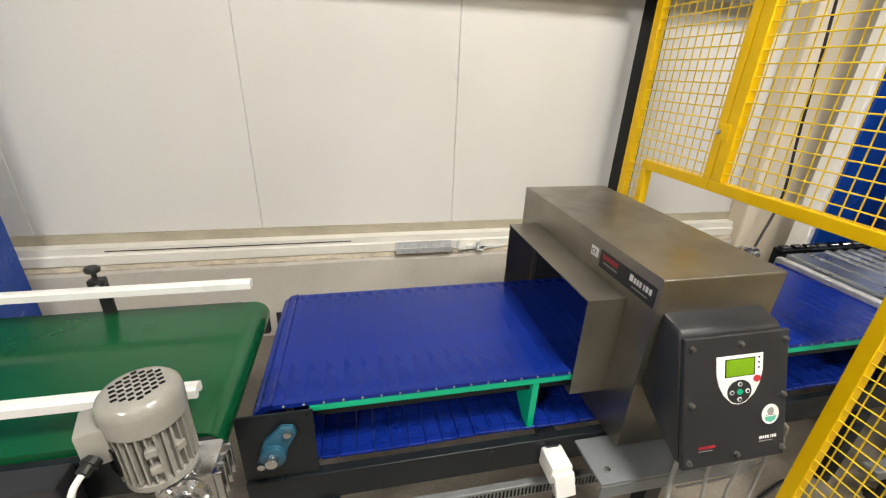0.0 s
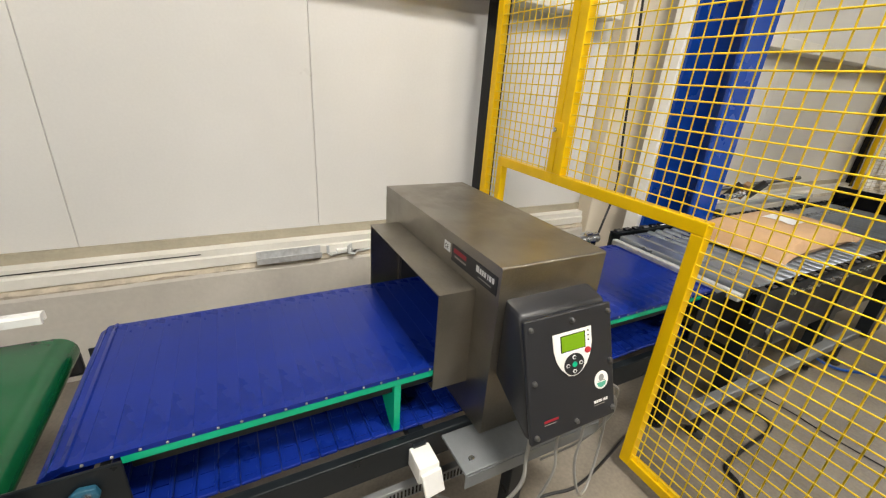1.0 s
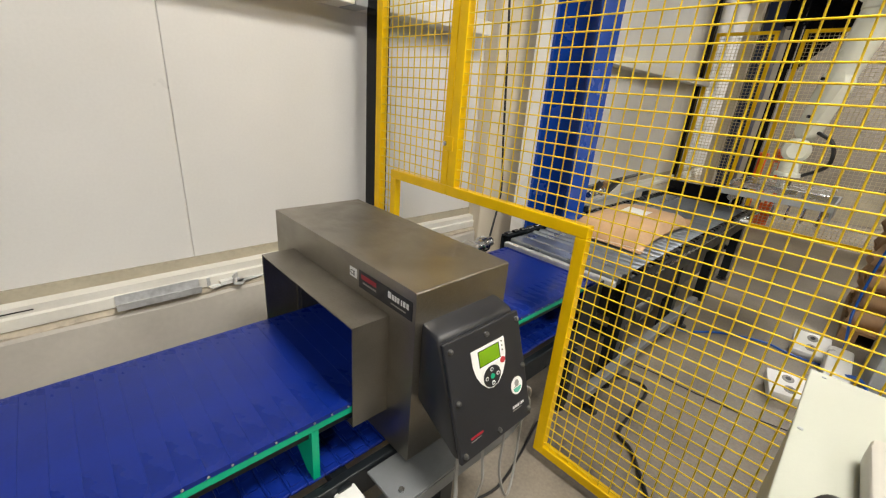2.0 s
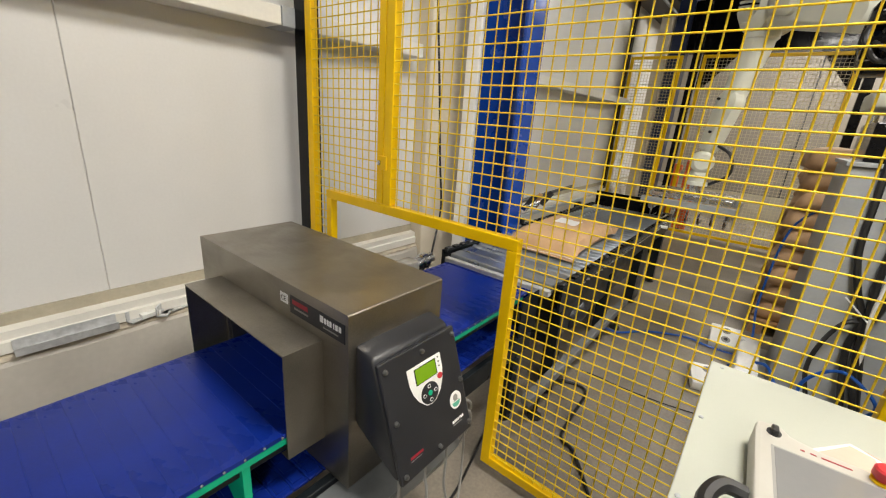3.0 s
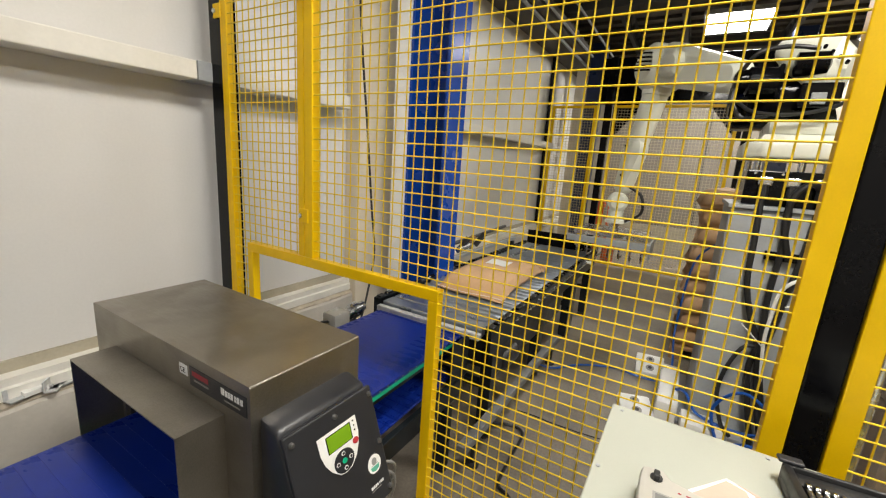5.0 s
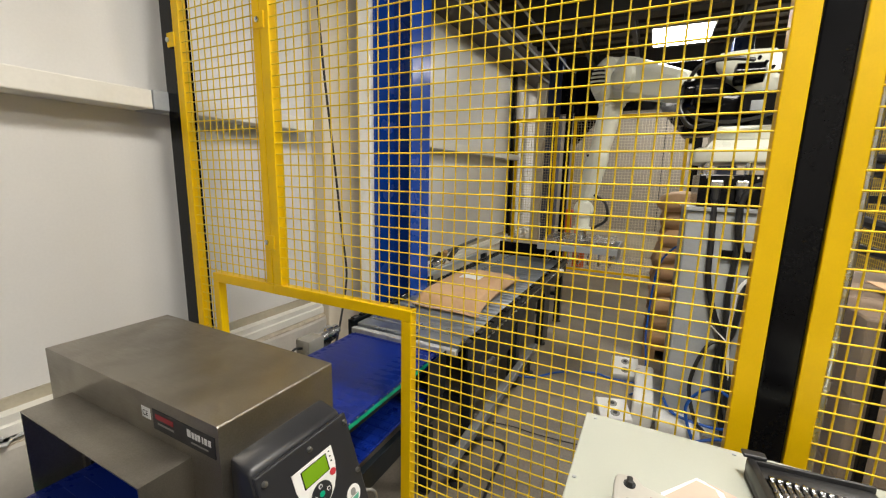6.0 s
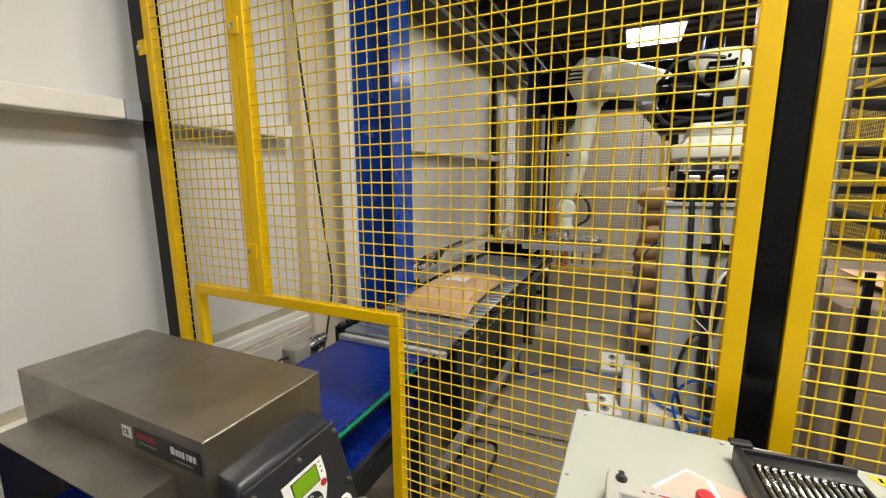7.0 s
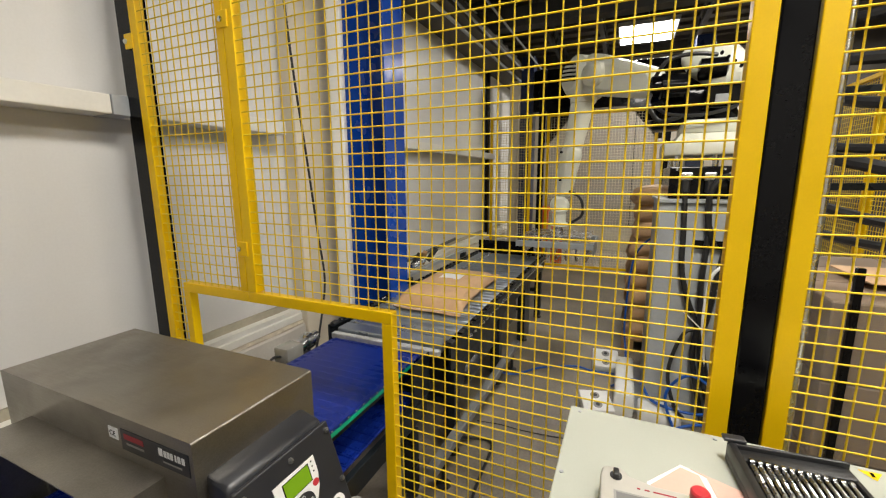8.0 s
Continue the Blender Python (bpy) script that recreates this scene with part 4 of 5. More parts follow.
# pusher parts along the far side of the rollers
ps = thing("pusher", (4.1, 1.9, 0.0), "pneumatic pusher with aluminium bars beside the rollers", "pusher")
part("bar", box((3.35, 1.86, 0.735), (4.9, 1.895, 0.765), 0.005), PLATEGREY, ps)
part("bar", rod((3.5, 1.93, 0.86), (4.7, 1.93, 0.90), 0.016, 10), BOXGREY, ps)
for x in (3.45, 4.75):
    part("post", box((x, 1.84, 0.0), (x + 0.06, 1.90, 0.735), 0.004), DARKFRAME, ps)
for x, a in ((3.62, 0.5), (3.78, -0.5), (3.95, 0.6)):
    bm = box((-0.02, -0.02, -0.07), (0.02, 0.02, 0.08), 0.004)
    bm.transform(Matrix.Translation((x, 1.875, 0.85)) @ Matrix.Rotation(a, 4, "Y") @ Matrix.Rotation(0.4, 4, "X"))
    part("clamp", bm, WOOD if a < 0 else RUBBER, ps)
part("cylinder", rod((3.5, 1.86, 0.82), (3.75, 1.86, 0.84), 0.024, 14), BRIGHT, ps)


# ---- paper sacks ----
def sack_mesh(L, W, H, seed, tail=True):
    """A filled paper sack: a pillow with pinched, stitched ends, creases and a slack corner."""
    bm = bmesh.new()
    nu, nv = 34, 20
    top, bot = [], []
    for i in range(nu + 1):
        u = -1 + 2 * i / nu
        rt, rb = [], []
        for j in range(nv + 1):
            v = -1 + 2 * j / nv
            ends = max(0.0, 1 - abs(u) ** (6 if u < 0 else 10)) ** 0.6
            sides = max(0.0, 1 - abs(v) ** 8) ** 0.5
            h = ends * sides
            c = noise.noise((u * 2.4 + seed, v * 2.0, seed)) * 0.16 + noise.noise((u * 7 + seed, v * 6, 2)) * 0.05
            c += 0.10 * abs(math.sin(3.0 * v + 2 * u + seed)) * abs(u) ** 3
            rim = H * (0.40 - (0.36 if u < 0 else 0.2) * abs(u) ** 4)
            z = rim + (H - rim) * h * (0.93 + c)
            y = v * W / 2 * (1 - 0.05 * (1 - abs(u) ** 4)) + 0.006 * noise.noise((u * 5, seed, v))
            x = u * L / 2 * (1 + 0.015 * math.sin(5 * v + seed))
            rt.append(bm.verts.new((x, y, z)))
            rb.append(rt[-1] if j in (0, nv) else bm.verts.new((x, y * 0.96, rim * (1 - min(1.0, 1.5 * h)))))
        top.append(rt)
        bot.append(rb)
    for i in range(nu):
        for j in range(nv):
            bm.faces.new((top[i][j], top[i + 1][j], top[i + 1][j + 1], top[i][j + 1]))
            bm.faces.new((bot[i][j], bot[i][j + 1], bot[i + 1][j + 1], bot[i + 1][j]))
    bm.faces.new([v for v in top[0]] + [v for v in reversed(bot[0][1:-1])])
    bm.faces.new([v for v in top[-1]] + [v for v in reversed(bot[-1][1:-1])])
    if tail:
        for s in (-1, 1):
            a = [bm.verts.new((s * L / 2, -W / 2 + W * k / 8, H * ((0.045 if s < 0 else 0.2) + 0.02 * math.sin(k * 1.3 + s)))) for k in range(9)]
            b = [bm.verts.new((s * (L / 2 + 0.055), (-W / 2 + W * k / 8) * 1.03, 0.010 + 0.004 * math.sin(k * 0.9 + s) + (0.05 if s > 0 else 0.022 * (k / 8) ** 3))) for k in range(9)]
            c = [bm.verts.new(v.co + Vector((0, 0, -0.003))) for v in b]
            d = [bm.verts.new(v.co + Vector((0, 0, -0.003))) for v in a]
            for k in range(8):
                bm.faces.new((a[k], a[k + 1], b[k + 1], b[k]))
                bm.faces.new((b[k], b[k + 1], c[k + 1], c[k]))
                bm.faces.new((c[k], c[k + 1], d[k + 1], d[k]))
    return bm


sk = thing("paper_sack", (3.27, 1.39, RZ), "full brown kraft paper sack lying on the rollers", "paper sack", "paper sacks")
turn = Matrix.Translation((3.27, 1.39, RZ + 0.001)) @ Matrix.Rotation(radians(1), 4, "Z")
bm = sack_mesh(0.86, 0.50, 0.118, 1.7)
bm.transform(turn)
part("paper", bm, KRAFT, sk, "", True)
bm = bmesh.new()
g = [[bm.verts.new((0.03 + 0.16 * i / 6, -0.06 + 0.17 * j / 6, 0.0)) for j in range(7)] for i in range(7)]
for i in range(6):
    for j in range(6):
        bm.faces.new((g[i][j], g[i + 1][j], g[i + 1][j + 1], g[i][j + 1]))
ref = sack_mesh(0.86, 0.50, 0.118, 1.7)
tops = [v.co.copy() for v in ref.verts if v.co.z > 0.05]
ref.free()
for r_ in g:
    for v in r_:
        near = sorted(tops, key=lambda q: (q.x - v.co.x) ** 2 + (q.y - v.co.y) ** 2)[:4]
        v.co.z = max(q.z for q in near) + 0.002
bm.transform(turn)
part("label", bm, PAPER, sk, "white printed label", True)
part("stitching", tube([turn @ Vector((-0.455, -0.25 + 0.5 * k / 8, 0.016 + 0.004 * math.sin(k))) for k in range(9)], 0.0022, 5), THREAD, sk, "white stitching thread")
part("thread_end", tube([turn @ Vector(p) for p in ((-0.455, -0.25, 0.016), (-0.46, -0.28, 0.012), (-0.48, -0.31, 0.02), (-0.47, -0.33, 0.014))], 0.002, 5), THREAD, sk)

# ---- stacked sacks on a pallet behind the robot ----
pal = thing("pallet", (4.95, -0.35, 0), "raw wooden pallet under the stacked sacks", "pallet")
for y in (-0.73, -0.31, 0.05):
    part("bearer", box((4.4, y, 0), (5.5, y + 0.1, 0.095)), WOOD, pal)
for k in range(8):
    part("board", box((4.4 + k * 0.14, -0.75, 0.096), (4.505 + k * 0.14, 0.15, 0.116)), WOOD, pal)
meshes = [mesh_of("sack", sack_mesh(0.86, 0.52, 0.165, 3.1 + k, False), True) for k in range(3)]
for k in range(9):
    for side in (0, 1):
        me = meshes[(k + side) % 3]
        if not me.materials:
            me.materials.append(KRAFT)
        ob = new("paper_sack", me)
        ob.matrix_basis = pose(4.68 + 0.54 * side + random.uniform(-0.015, 0.015), -0.305 + random.uniform(-0.025, 0.025), 0.118 + k * 0.152, 0, 0, 90 + random.uniform(-3, 3))
        tagged(ob, "full brown kraft paper sack in a tall stack", "paper sack", "stacked sacks")

# ---- robot on its pedestal ----
def hull(points, bevel=0.0):
    bm = bmesh.new()
    for p in points:
        bm.verts.new(p)
    r = bmesh.ops.convex_hull(bm, input=bm.verts)
    bmesh.ops.delete(bm, geom=[v for v in bm.verts if not v.link_faces], context="VERTS")
    return bm


def drum(c, axis, r, w, n=20, edge=0.15):
    """Points of a rounded drum about an axis."""
    c, axis = Vector(c), Vector(axis).normalized()
    s = axis.cross(Vector((0.2, 0.1, 1))).normalized()
    t = axis.cross(s)
    pts = []
    for d, q in ((-w / 2, 1 - edge), (-w / 2 + edge * r, 1), (w / 2 - edge * r, 1), (w / 2, 1 - edge)):
        pts += [c + d * axis + r * q * (math.cos(2 * math.pi * k / n) * s + math.sin(2 * math.pi * k / n) * t) for k in range(n)]
    return pts


ped = thing("pedestal", (3.7, -0.30, 0), "light grey painted steel robot pedestal", "pedestal")
part("column", box((3.42, -0.60, 0.02), (3.98, 0.005, 1.417), 0.012), PLATEGREY, ped)
part("base_plate", box((3.32, -0.72, 0), (4.08, 0.062, 0.02), 0.004), PLATEGREY, ped)
part("top_plate", box((3.40, -0.62, 1.4175), (4.0, 0.018, 1.441), 0.003), PLATEGREY, ped)

rb = thing("industrial_robot", (3.72, -0.28, 1.442), "ivory industrial robot arm with black joints, reaching over the pick point", "robot")
part("connector_panel", box((3.44, -0.55, 1.4425), (3.96, -0.04, 1.64), 0.008), BLACK, rb, "black connector panel")
for k in range(3):
    y = -0.13 - k * 0.125
    c = part("connector", box((3.395, y - 0.034, 1.555), (3.439, y + 0.034, 1.605), 0.008), BRIGHT, rb, "metal plug")
    part("plug", rod((3.42, y, 1.556), (3.41, y, 1.485), 0.024, 12), RUBBER, c)
    part("plate_screw", rod((3.433, y + 0.05, 1.622), (3.440, y + 0.05, 1.622), 0.007, 8), BRIGHT, rb)
for x, y in ((3.46, -0.08), (3.46, -0.28), (3.46, -0.48), (3.93, -0.08), (3.93, -0.48)):
    part("standoff", rod((x, y, 1.6405), (x, y, 1.707), 0.018, 12), BRIGHT, rb, "bright steel standoff", True)
part("base_flange", prism([(3.42, -0.54), (3.42, -0.09), (3.51, -0.002), (3.93, -0.002), (4.02, -0.09), (4.02, -0.54), (3.93, -0.62), (3.51, -0.62)], "z", 1.7075, 1.80, 0.014), ROBOT, rb, "", True)
part("turret_foot", hull([Vector((x, y, 1.801)) for x in (3.47, 3.97) for y in (-0.54, -0.06)] + [Vector((x, y, 1.845)) for x in (3.51, 3.93) for y in (-0.50, -0.09)]), ROBOT, rb)
part("turret", box((3.52, -0.49, 1.846), (3.93, -0.10, 1.93), 0.02), ROBOT, rb, "", True)
part("shoulder", hull(drum((3.86, -0.14, 2.08), (0.3, 1, 0), 0.185, 0.44, 28, 0.12) + [Vector((3.68, 0.06, 1.931)), Vector((4.0, 0.02, 1.931)), Vector((3.66, -0.42, 1.931))]), BLACK, rb, "black shoulder casting", True)
part("motor_housing", turned([(0, 0.05), (0.012, 0.078), (0.15, 0.082), (0.16, 0.068), (0.21, 0.068), (0.225, 0.04)], (3.62, -0.11, 2.15), (3.57, 0.5, 2.16), 24), BLACK, rb, "black servo motor", True)
part("motor_housing", turned([(0, 0.04), (0.01, 0.065), (0.15, 0.065), (0.16, 0.04)], (3.62, -0.16, 2.24), (3.60, -0.5, 2.23), 20), BLACK, rb, "black servo motor", True)
part("motor_flange", box((3.56, -0.12, 2.05), (3.72, -0.095, 2.24), 0.012), BLACK, rb)
part("junction_box", box((3.50, -0.38, 1.99), (3.66, -0.20, 2.12), 0.012), BLACK, rb, "black junction box")
part("junction_cover", box((3.485, -0.315, 2.005), (3.499, -0.25, 2.065), 0.004), PLATEGREY, rb, "small grey cover")
part("bracket", box((3.52, 0.02, 1.94), (3.60, 0.11, 2.05), 0.01), BLACK, rb)
part("hose", tube([(3.52, 0.07, 2.02), (3.44, -0.02, 1.955), (3.45, -0.22, 1.95), (3.46, -0.40, 2.02), (3.56, -0.45, 2.20)], 0.011), RUBBER, rb, "", True)
part("hose", tube([(3.5, 0.08, 2.2), (3.46, 0.02, 2.28), (3.5, -0.12, 2.31), (3.58, -0.25, 2.31)], 0.012), RUBBER, rb, "", True)
part("hose", tube([(3.55, 0.10, 2.1), (3.49, 0.11, 2.03), (3.50, 0.04, 1.93), (3.52, -0.08, 1.95)], 0.014), RUBBER, rb, "", True)
cov = part("shoulder_cover", hull(drum((3.76, -0.33, 2.22), (0.3, 1, 0.1), 0.185, 0.20, 30, 0.35) + drum((3.74, -0.16, 2.345), (0.3, 1, 0), 0.06, 0.16, 18, 0.3)), ROBOT, rb, "ivory shoulder cover", True)
for k in range(4):
    part("bolt", rod((3.565, -0.27 - 0.035 * k, 2.31 - 0.028 * k), (3.55, -0.27 - 0.035 * k, 2.315 - 0.028 * k), 0.010, 8), BLACK, cov)
EL = Vector((4.95, 0.63, 2.545))
AX = Vector((0.62, -0.78, 0))
part("upper_arm", hull(drum((4.16, 0.09, 2.29), AX, 0.115, 0.17, 30, 0.35) + drum(EL + Vector((-0.13, -0.09, -0.01)), AX, 0.185, 0.24, 32, 0.35)), ROBOT, rb, "", True)
part("arm_cover", hull(drum(EL + Vector((-0.34, -0.20, -0.06)), AX, 0.10, 0.31, 28, 0.3) + drum(EL + Vector((-0.22, -0.14, -0.03)), AX, 0.10, 0.31, 28, 0.3)), ROBOT, rb, "ivory oval side cover", True)
elb = part("elbow", hull(drum(EL, AX, 0.205, 0.40, 34, 0.35)), ROBOT, rb, "ivory elbow housing", True)
for k in range(5):
    z = 0.085 - 0.036 * k
    part("vent", tube([EL + Vector((-0.225, 0.08, z)), EL + Vector((-0.238, 0.15, z)), EL + Vector((-0.215, 0.215, z))], 0.008, 6), BLACK, elb, "dark vent slot")
WR = Vector((5.0, 0.845, 1.27))
MID = Vector((4.96, 0.735, 1.85))
part("elbow_collar", hull(drum(EL + Vector((0.0, 0.02, -0.21)), (0, 0, 1), 0.125, 0.10, 24, 0.2)), ROBOT, rb, "", True)
part("forearm", hull(drum(EL + Vector((0.0, 0.03, -0.27)), (0, 0.1, -1), 0.112, 0.10, 26, 0.2) + drum(MID, (0.05, 0.2, -1), 0.092, 0.08, 26, 0.2)), ROBOT, rb, "", True)
low = part("forearm_housing", hull(drum(MID + Vector((0.0, 0.012, -0.05)), AX, 0.125, 0.15, 26, 0.3) + drum(WR + Vector((-0.01, -0.035, 0.18)), AX, 0.085, 0.14, 24, 0.3)), ROBOT, rb, "ivory wrist drive housing", True)
for dz in (-0.02, -0.30):
    part("bolt", rod(MID + Vector((-0.085, 0.09, dz)), MID + Vector((-0.10, 0.10, dz)), 0.012, 8), BLACK, low)
part("wrist", hull(drum(WR + Vector((0, 0, 0.01)), (1, 0.2, 0), 0.098, 0.2, 26, 0.3)), ROBOT, rb, "", True)
part("wrist_flange", turned([(0, 0.075), (0.1, 0.075), (0.105, 0.095), (0.135, 0.095)], WR + Vector((0, 0, -0.075)), WR + Vector((0, 0, -1)), 24), ROBOT, rb, "", True)
part("wrist_hose", tube([WR + Vector((-0.05, -0.09, 0.17)), WR + Vector((-0.1, -0.22, 0.09)), WR + Vector((-0.08, -0.24, -0.08)), WR + Vector((0, -0.1, -0.19))], 0.015), RUBBER, rb, "black wrist hose")
gz = 0.985
part("tool_post", rod(WR + Vector((0, 0, -0.21)), (WR.x, WR.y, gz), 0.05, 18), BRIGHT, rb, "bright tool post", True)
gr = part("gripper_plate", box((4.72, 0.50, gz - 0.05), (5.28, 1.18, gz), 0.006), BRIGHT, rb, "aluminium gripper frame")
part("gripper_bar", box((4.66, 0.45, gz - 0.12), (4.72, 1.23, gz - 0.06), 0.004), PLATEGREY, gr)
part("gripper_bar", box((5.28, 0.45, gz - 0.12), (5.34, 1.23, gz - 0.06), 0.004), PLATEGREY, gr)
for k in range(7):
    y = 0.52 + k * 0.1
    part("finger", tube([(4.69, y, gz - 0.12), (4.68, y, gz - 0.20), (4.73, y, gz - 0.25), (4.95, y, gz - 0.25)], 0.009, 6), BRIGHT, gr)
for y in (0.50, 1.15):
    part("gripper_cylinder", rod((4.80, y, gz - 0.16), (5.2, y, gz - 0.16), 0.03, 14), BRIGHT, gr)
part("gripper_side", box((4.75, 0.455, gz - 0.22), (5.25, 0.47, gz - 0.06), 0.003), PLATEGREY, gr)
for k, pts in enumerate((
    [(3.41, -0.13, 1.49), (3.40, -0.14, 1.25), (3.39, -0.15, 1.0), (3.38, -0.20, 0.80), (3.38, -0.26, 0.64), (3.38, -0.25, 0.48), (3.37, -0.27, 0.33), (3.30, -0.33, 0.03)],
    [(3.41, -0.26, 1.49), (3.39, -0.27, 1.2), (3.38, -0.26, 0.9), (3.37, -0.28, 0.64), (3.375, -0.29, 0.5), (3.37, -0.31, 0.36), (3.27, -0.38, 0.03)],
    [(3.41, -0.39, 1.49), (3.39, -0.37, 1.2), (3.38, -0.34, 0.95), (3.37, -0.31, 0.70), (3.37, -0.29, 0.62), (3.38, -0.31, 0.45), (3.34, -0.40, 0.03)],
)):
    solid("hose", tube(pts, 0.017), RUBBER, "thick black robot hose hanging down the pedestal", "hose", "robot hoses", smooth=True)
solid("hose", tube([(3.41, -0.39, 1.52), (3.37, -0.33, 1.58), (3.36, -0.26, 1.50), (3.37, -0.26, 1.32), (3.385, -0.31, 1.15)], 0.018), RUBBER, "black looped robot hose", "hose", "robot hoses", smooth=True)
solid("cable", tube([(3.38, -0.27, 0.62), (3.36, -0.20, 0.60), (3.33, -0.14, 0.46), (3.30, -0.12, 0.3), (3.22, -0.16, 0.15), (3.14, -0.20, 0.13)], 0.012), RUBBER, "black cable branching off the hose bundle", "cable", smooth=True)
solid("cable", tube([(3.41, -0.46, 1.08), (3.38, -0.40, 1.07), (3.36, -0.31, 0.98), (3.355, -0.29, 0.80), (3.355, -0.29, 0.64), (3.37, -0.32, 0.40), (3.34, -0.36, 0.05)], 0.010), WHITEPLASTIC, "white cable on the pedestal", "cable", smooth=True)
part("bracket", box((3.39, -0.40, 1.14), (3.419, -0.20, 1.19), 0.004), BLACK, ped, "black hose bracket")
for a, b in (((3.375, -0.17, 0.74), (3.35, -0.30, 0.62)), ((3.37, -0.32, 0.88), (3.36, -0.43, 0.92))):
    solid("cable_tie", rod(a, b, 0.004, 6), WHITEPLASTIC, "white cable tie with a long loose end", "cable tie", "cable ties")
solid("white_cover", box((3.22, 0.065, 0.0), (3.85, 0.19, 0.17), 0.02), WHITEPLASTIC, "white plastic cover on the floor beside the pedestal", "cover", smooth=True)
solid("white_cover", box((3.15, -0.20, 0.022), (3.33, 0.045, 0.12), 0.02), WHITEPLASTIC, "white plastic tray on the floor at the pedestal", "cover", smooth=True)


def socket_box(x, y, a, tip):
    """A surface socket lying on its back edge, tipped by its stiff cable."""
    t = thing("socket_box", (x, y, 0), "white double socket box lying on the floor", "socket box", "socket boxes")
    m = Matrix.Translation((x, y, 0.10 * math.sin(tip) + 0.001)) @ Matrix.Rotation(a, 4, "Z") @ Matrix.Rotation(-tip, 4, "Y")
    b = part("case", box((-0.10, -0.10, 0), (0.10, 0.10, 0.062), 0.008, m=m), WHITEPLASTIC, t, "", True)
    part("back_box", box((0.02, -0.08, -0.10 * math.sin(tip) * 1.3), (0.09, 0.08, -0.001), 0.004, m=m), WHITEPLASTIC, t)
    for q in (-1, 1):
        bm = turned([(0, 0.030), (0.003, 0.030), (0.004, 0.024)], (q * 0.045, 0, 0.062), (q * 0.045, 0, 1), 18)
        bm.transform(m)
        part("outlet", bm, GREYCABLE, b, "grey round outlet")
        bm = rod((q * 0.045, 0, 0.066), (q * 0.045, 0, 0.068), 0.014, 14)
        bm.transform(m)
        part("outlet_hole", bm, BOXGREY, b)


socket_box(3.95, 0.27, 0.1, 0.4)
socket_box(3.25, 0.30, 0.3, 0.2)
solid("air_hose", tube([(3.3, 1.0, 0.12), (3.5, 0.92, 0.02), (3.72, 0.75, 0.012), (3.85, 0.5, 0.012), (3.82, 0.36, 0.012), (3.86, 0.15, 0.012), (3.9, 0.12, 0.15), (4.2, 0.14, 0.35), (4.25, 0.10, 0.9), (4.05, -0.05, 1.12), (3.5, -0.03, 1.0)], 0.008), BLUEHOSE, "blue air hose across the floor and up the stack", "air hose", "air hoses", smooth=True)
solid("air_hose", tube([(3.62, 0.21, 0.012), (3.40, 0.05, 0.2), (3.25, -0.05, 0.14), (3.2, -0.3, 0.14), (3.1, -0.38, 0.3), (3.12, -0.22, 0.42), (3.16, -0.10, 0.25), (3.1, -0.18, 0.03), (3.0, -0.32, 0.03), (3.05, -0.42, 0.08), (3.15, -0.3, 0.1), (3.1, -0.12, 0.03), (2.98, -0.2, 0.02), (3.02, -0.4, 0.02)], 0.009, fine=8), BLUEHOSE, "tangled loops of blue air hose at the pedestal", "air hose", "air hoses", smooth=True)
solid("cable", tube([(2.5, 1.05, 0.05), (2.62, 0.95, 0.01), (2.6, 0.84, 0.01), (2.35, 0.82, 0.01), (2.15, 0.80, 0.01), (2.1, 0.72, 0.01), (1.95, 0.6, 0.01), (1.8, 0.5, 0.01)], 0.009), RUBBER, "black cable winding over the concrete floor", "cable", "floor cables", smooth=True)
solid("cable", tube([(2.80, 1.0, 0.004), (2.82, 0.85, 0.004), (2.815, 0.70, 0.004), (2.84, 0.44, 0.004), (2.9, 0.2, 0.004)], 0.003), RUBBER, "thin dark cable on the floor", "cable", "floor cables", smooth=True)

# ---- robot controller with pendant, papers and spanner tray ----
CT = 0.978
ctl = thing("robot_controller", (1.24, -0.15, 0), "cream robot controller cabinet standing at the fence", "cabinet")
part("body", box((0.94, -0.66, 0.08), (1.535, 0.295, CT - 0.014), 0.006), CREAM, ctl)
part("top_cover", box((0.93, -0.67, CT - 0.013), (1.548, 0.305, CT), 0.003), CREAM, ctl)
part("plinth", box((0.98, -0.62, 0.0), (1.5, 0.26, 0.08)), BOXGREY, ctl)
for x, y in ((1.525, 0.28), (1.28, 0.293), (1.53, -0.02), (1.525, -0.4), (1.04, 0.293)):
    part("screw", turned([(0, 0.0045), (0.002, 0.0045), (0.003, 0.002)], (x, y, CT), (x, y, 2), 10), PLATEGREY, ctl)
ws = part("warning_label", prism([(1.532, -0.272), (1.532, -0.310), (1.503, -0.291)], "z", CT + 0.0005, CT + 0.001), YELLOW, ctl, "yellow warning triangle")
part("bolt_mark", box((1.514, -0.294, CT + 0.0012), (1.528, -0.288, CT + 0.0016)), BLACK, ws)
PM = Matrix.Translation((1.245, 0.125, CT + 0.016)) @ Matrix.Rotation(radians(3), 4, "Z") @ Matrix.Rotation(radians(-2.0), 4, "Y") @ Matrix.Scale(0.88, 4)
tp = thing("teach_pendant", (1.245, 0.125, CT), "grey robot teach pendant with a screen lying on the cabinet", "teach pendant")


def on_pendant(name, bm, mat, parent, label="", smooth=False):
    bm.transform(PM)
    return part(name, bm, mat, parent, label, smooth)


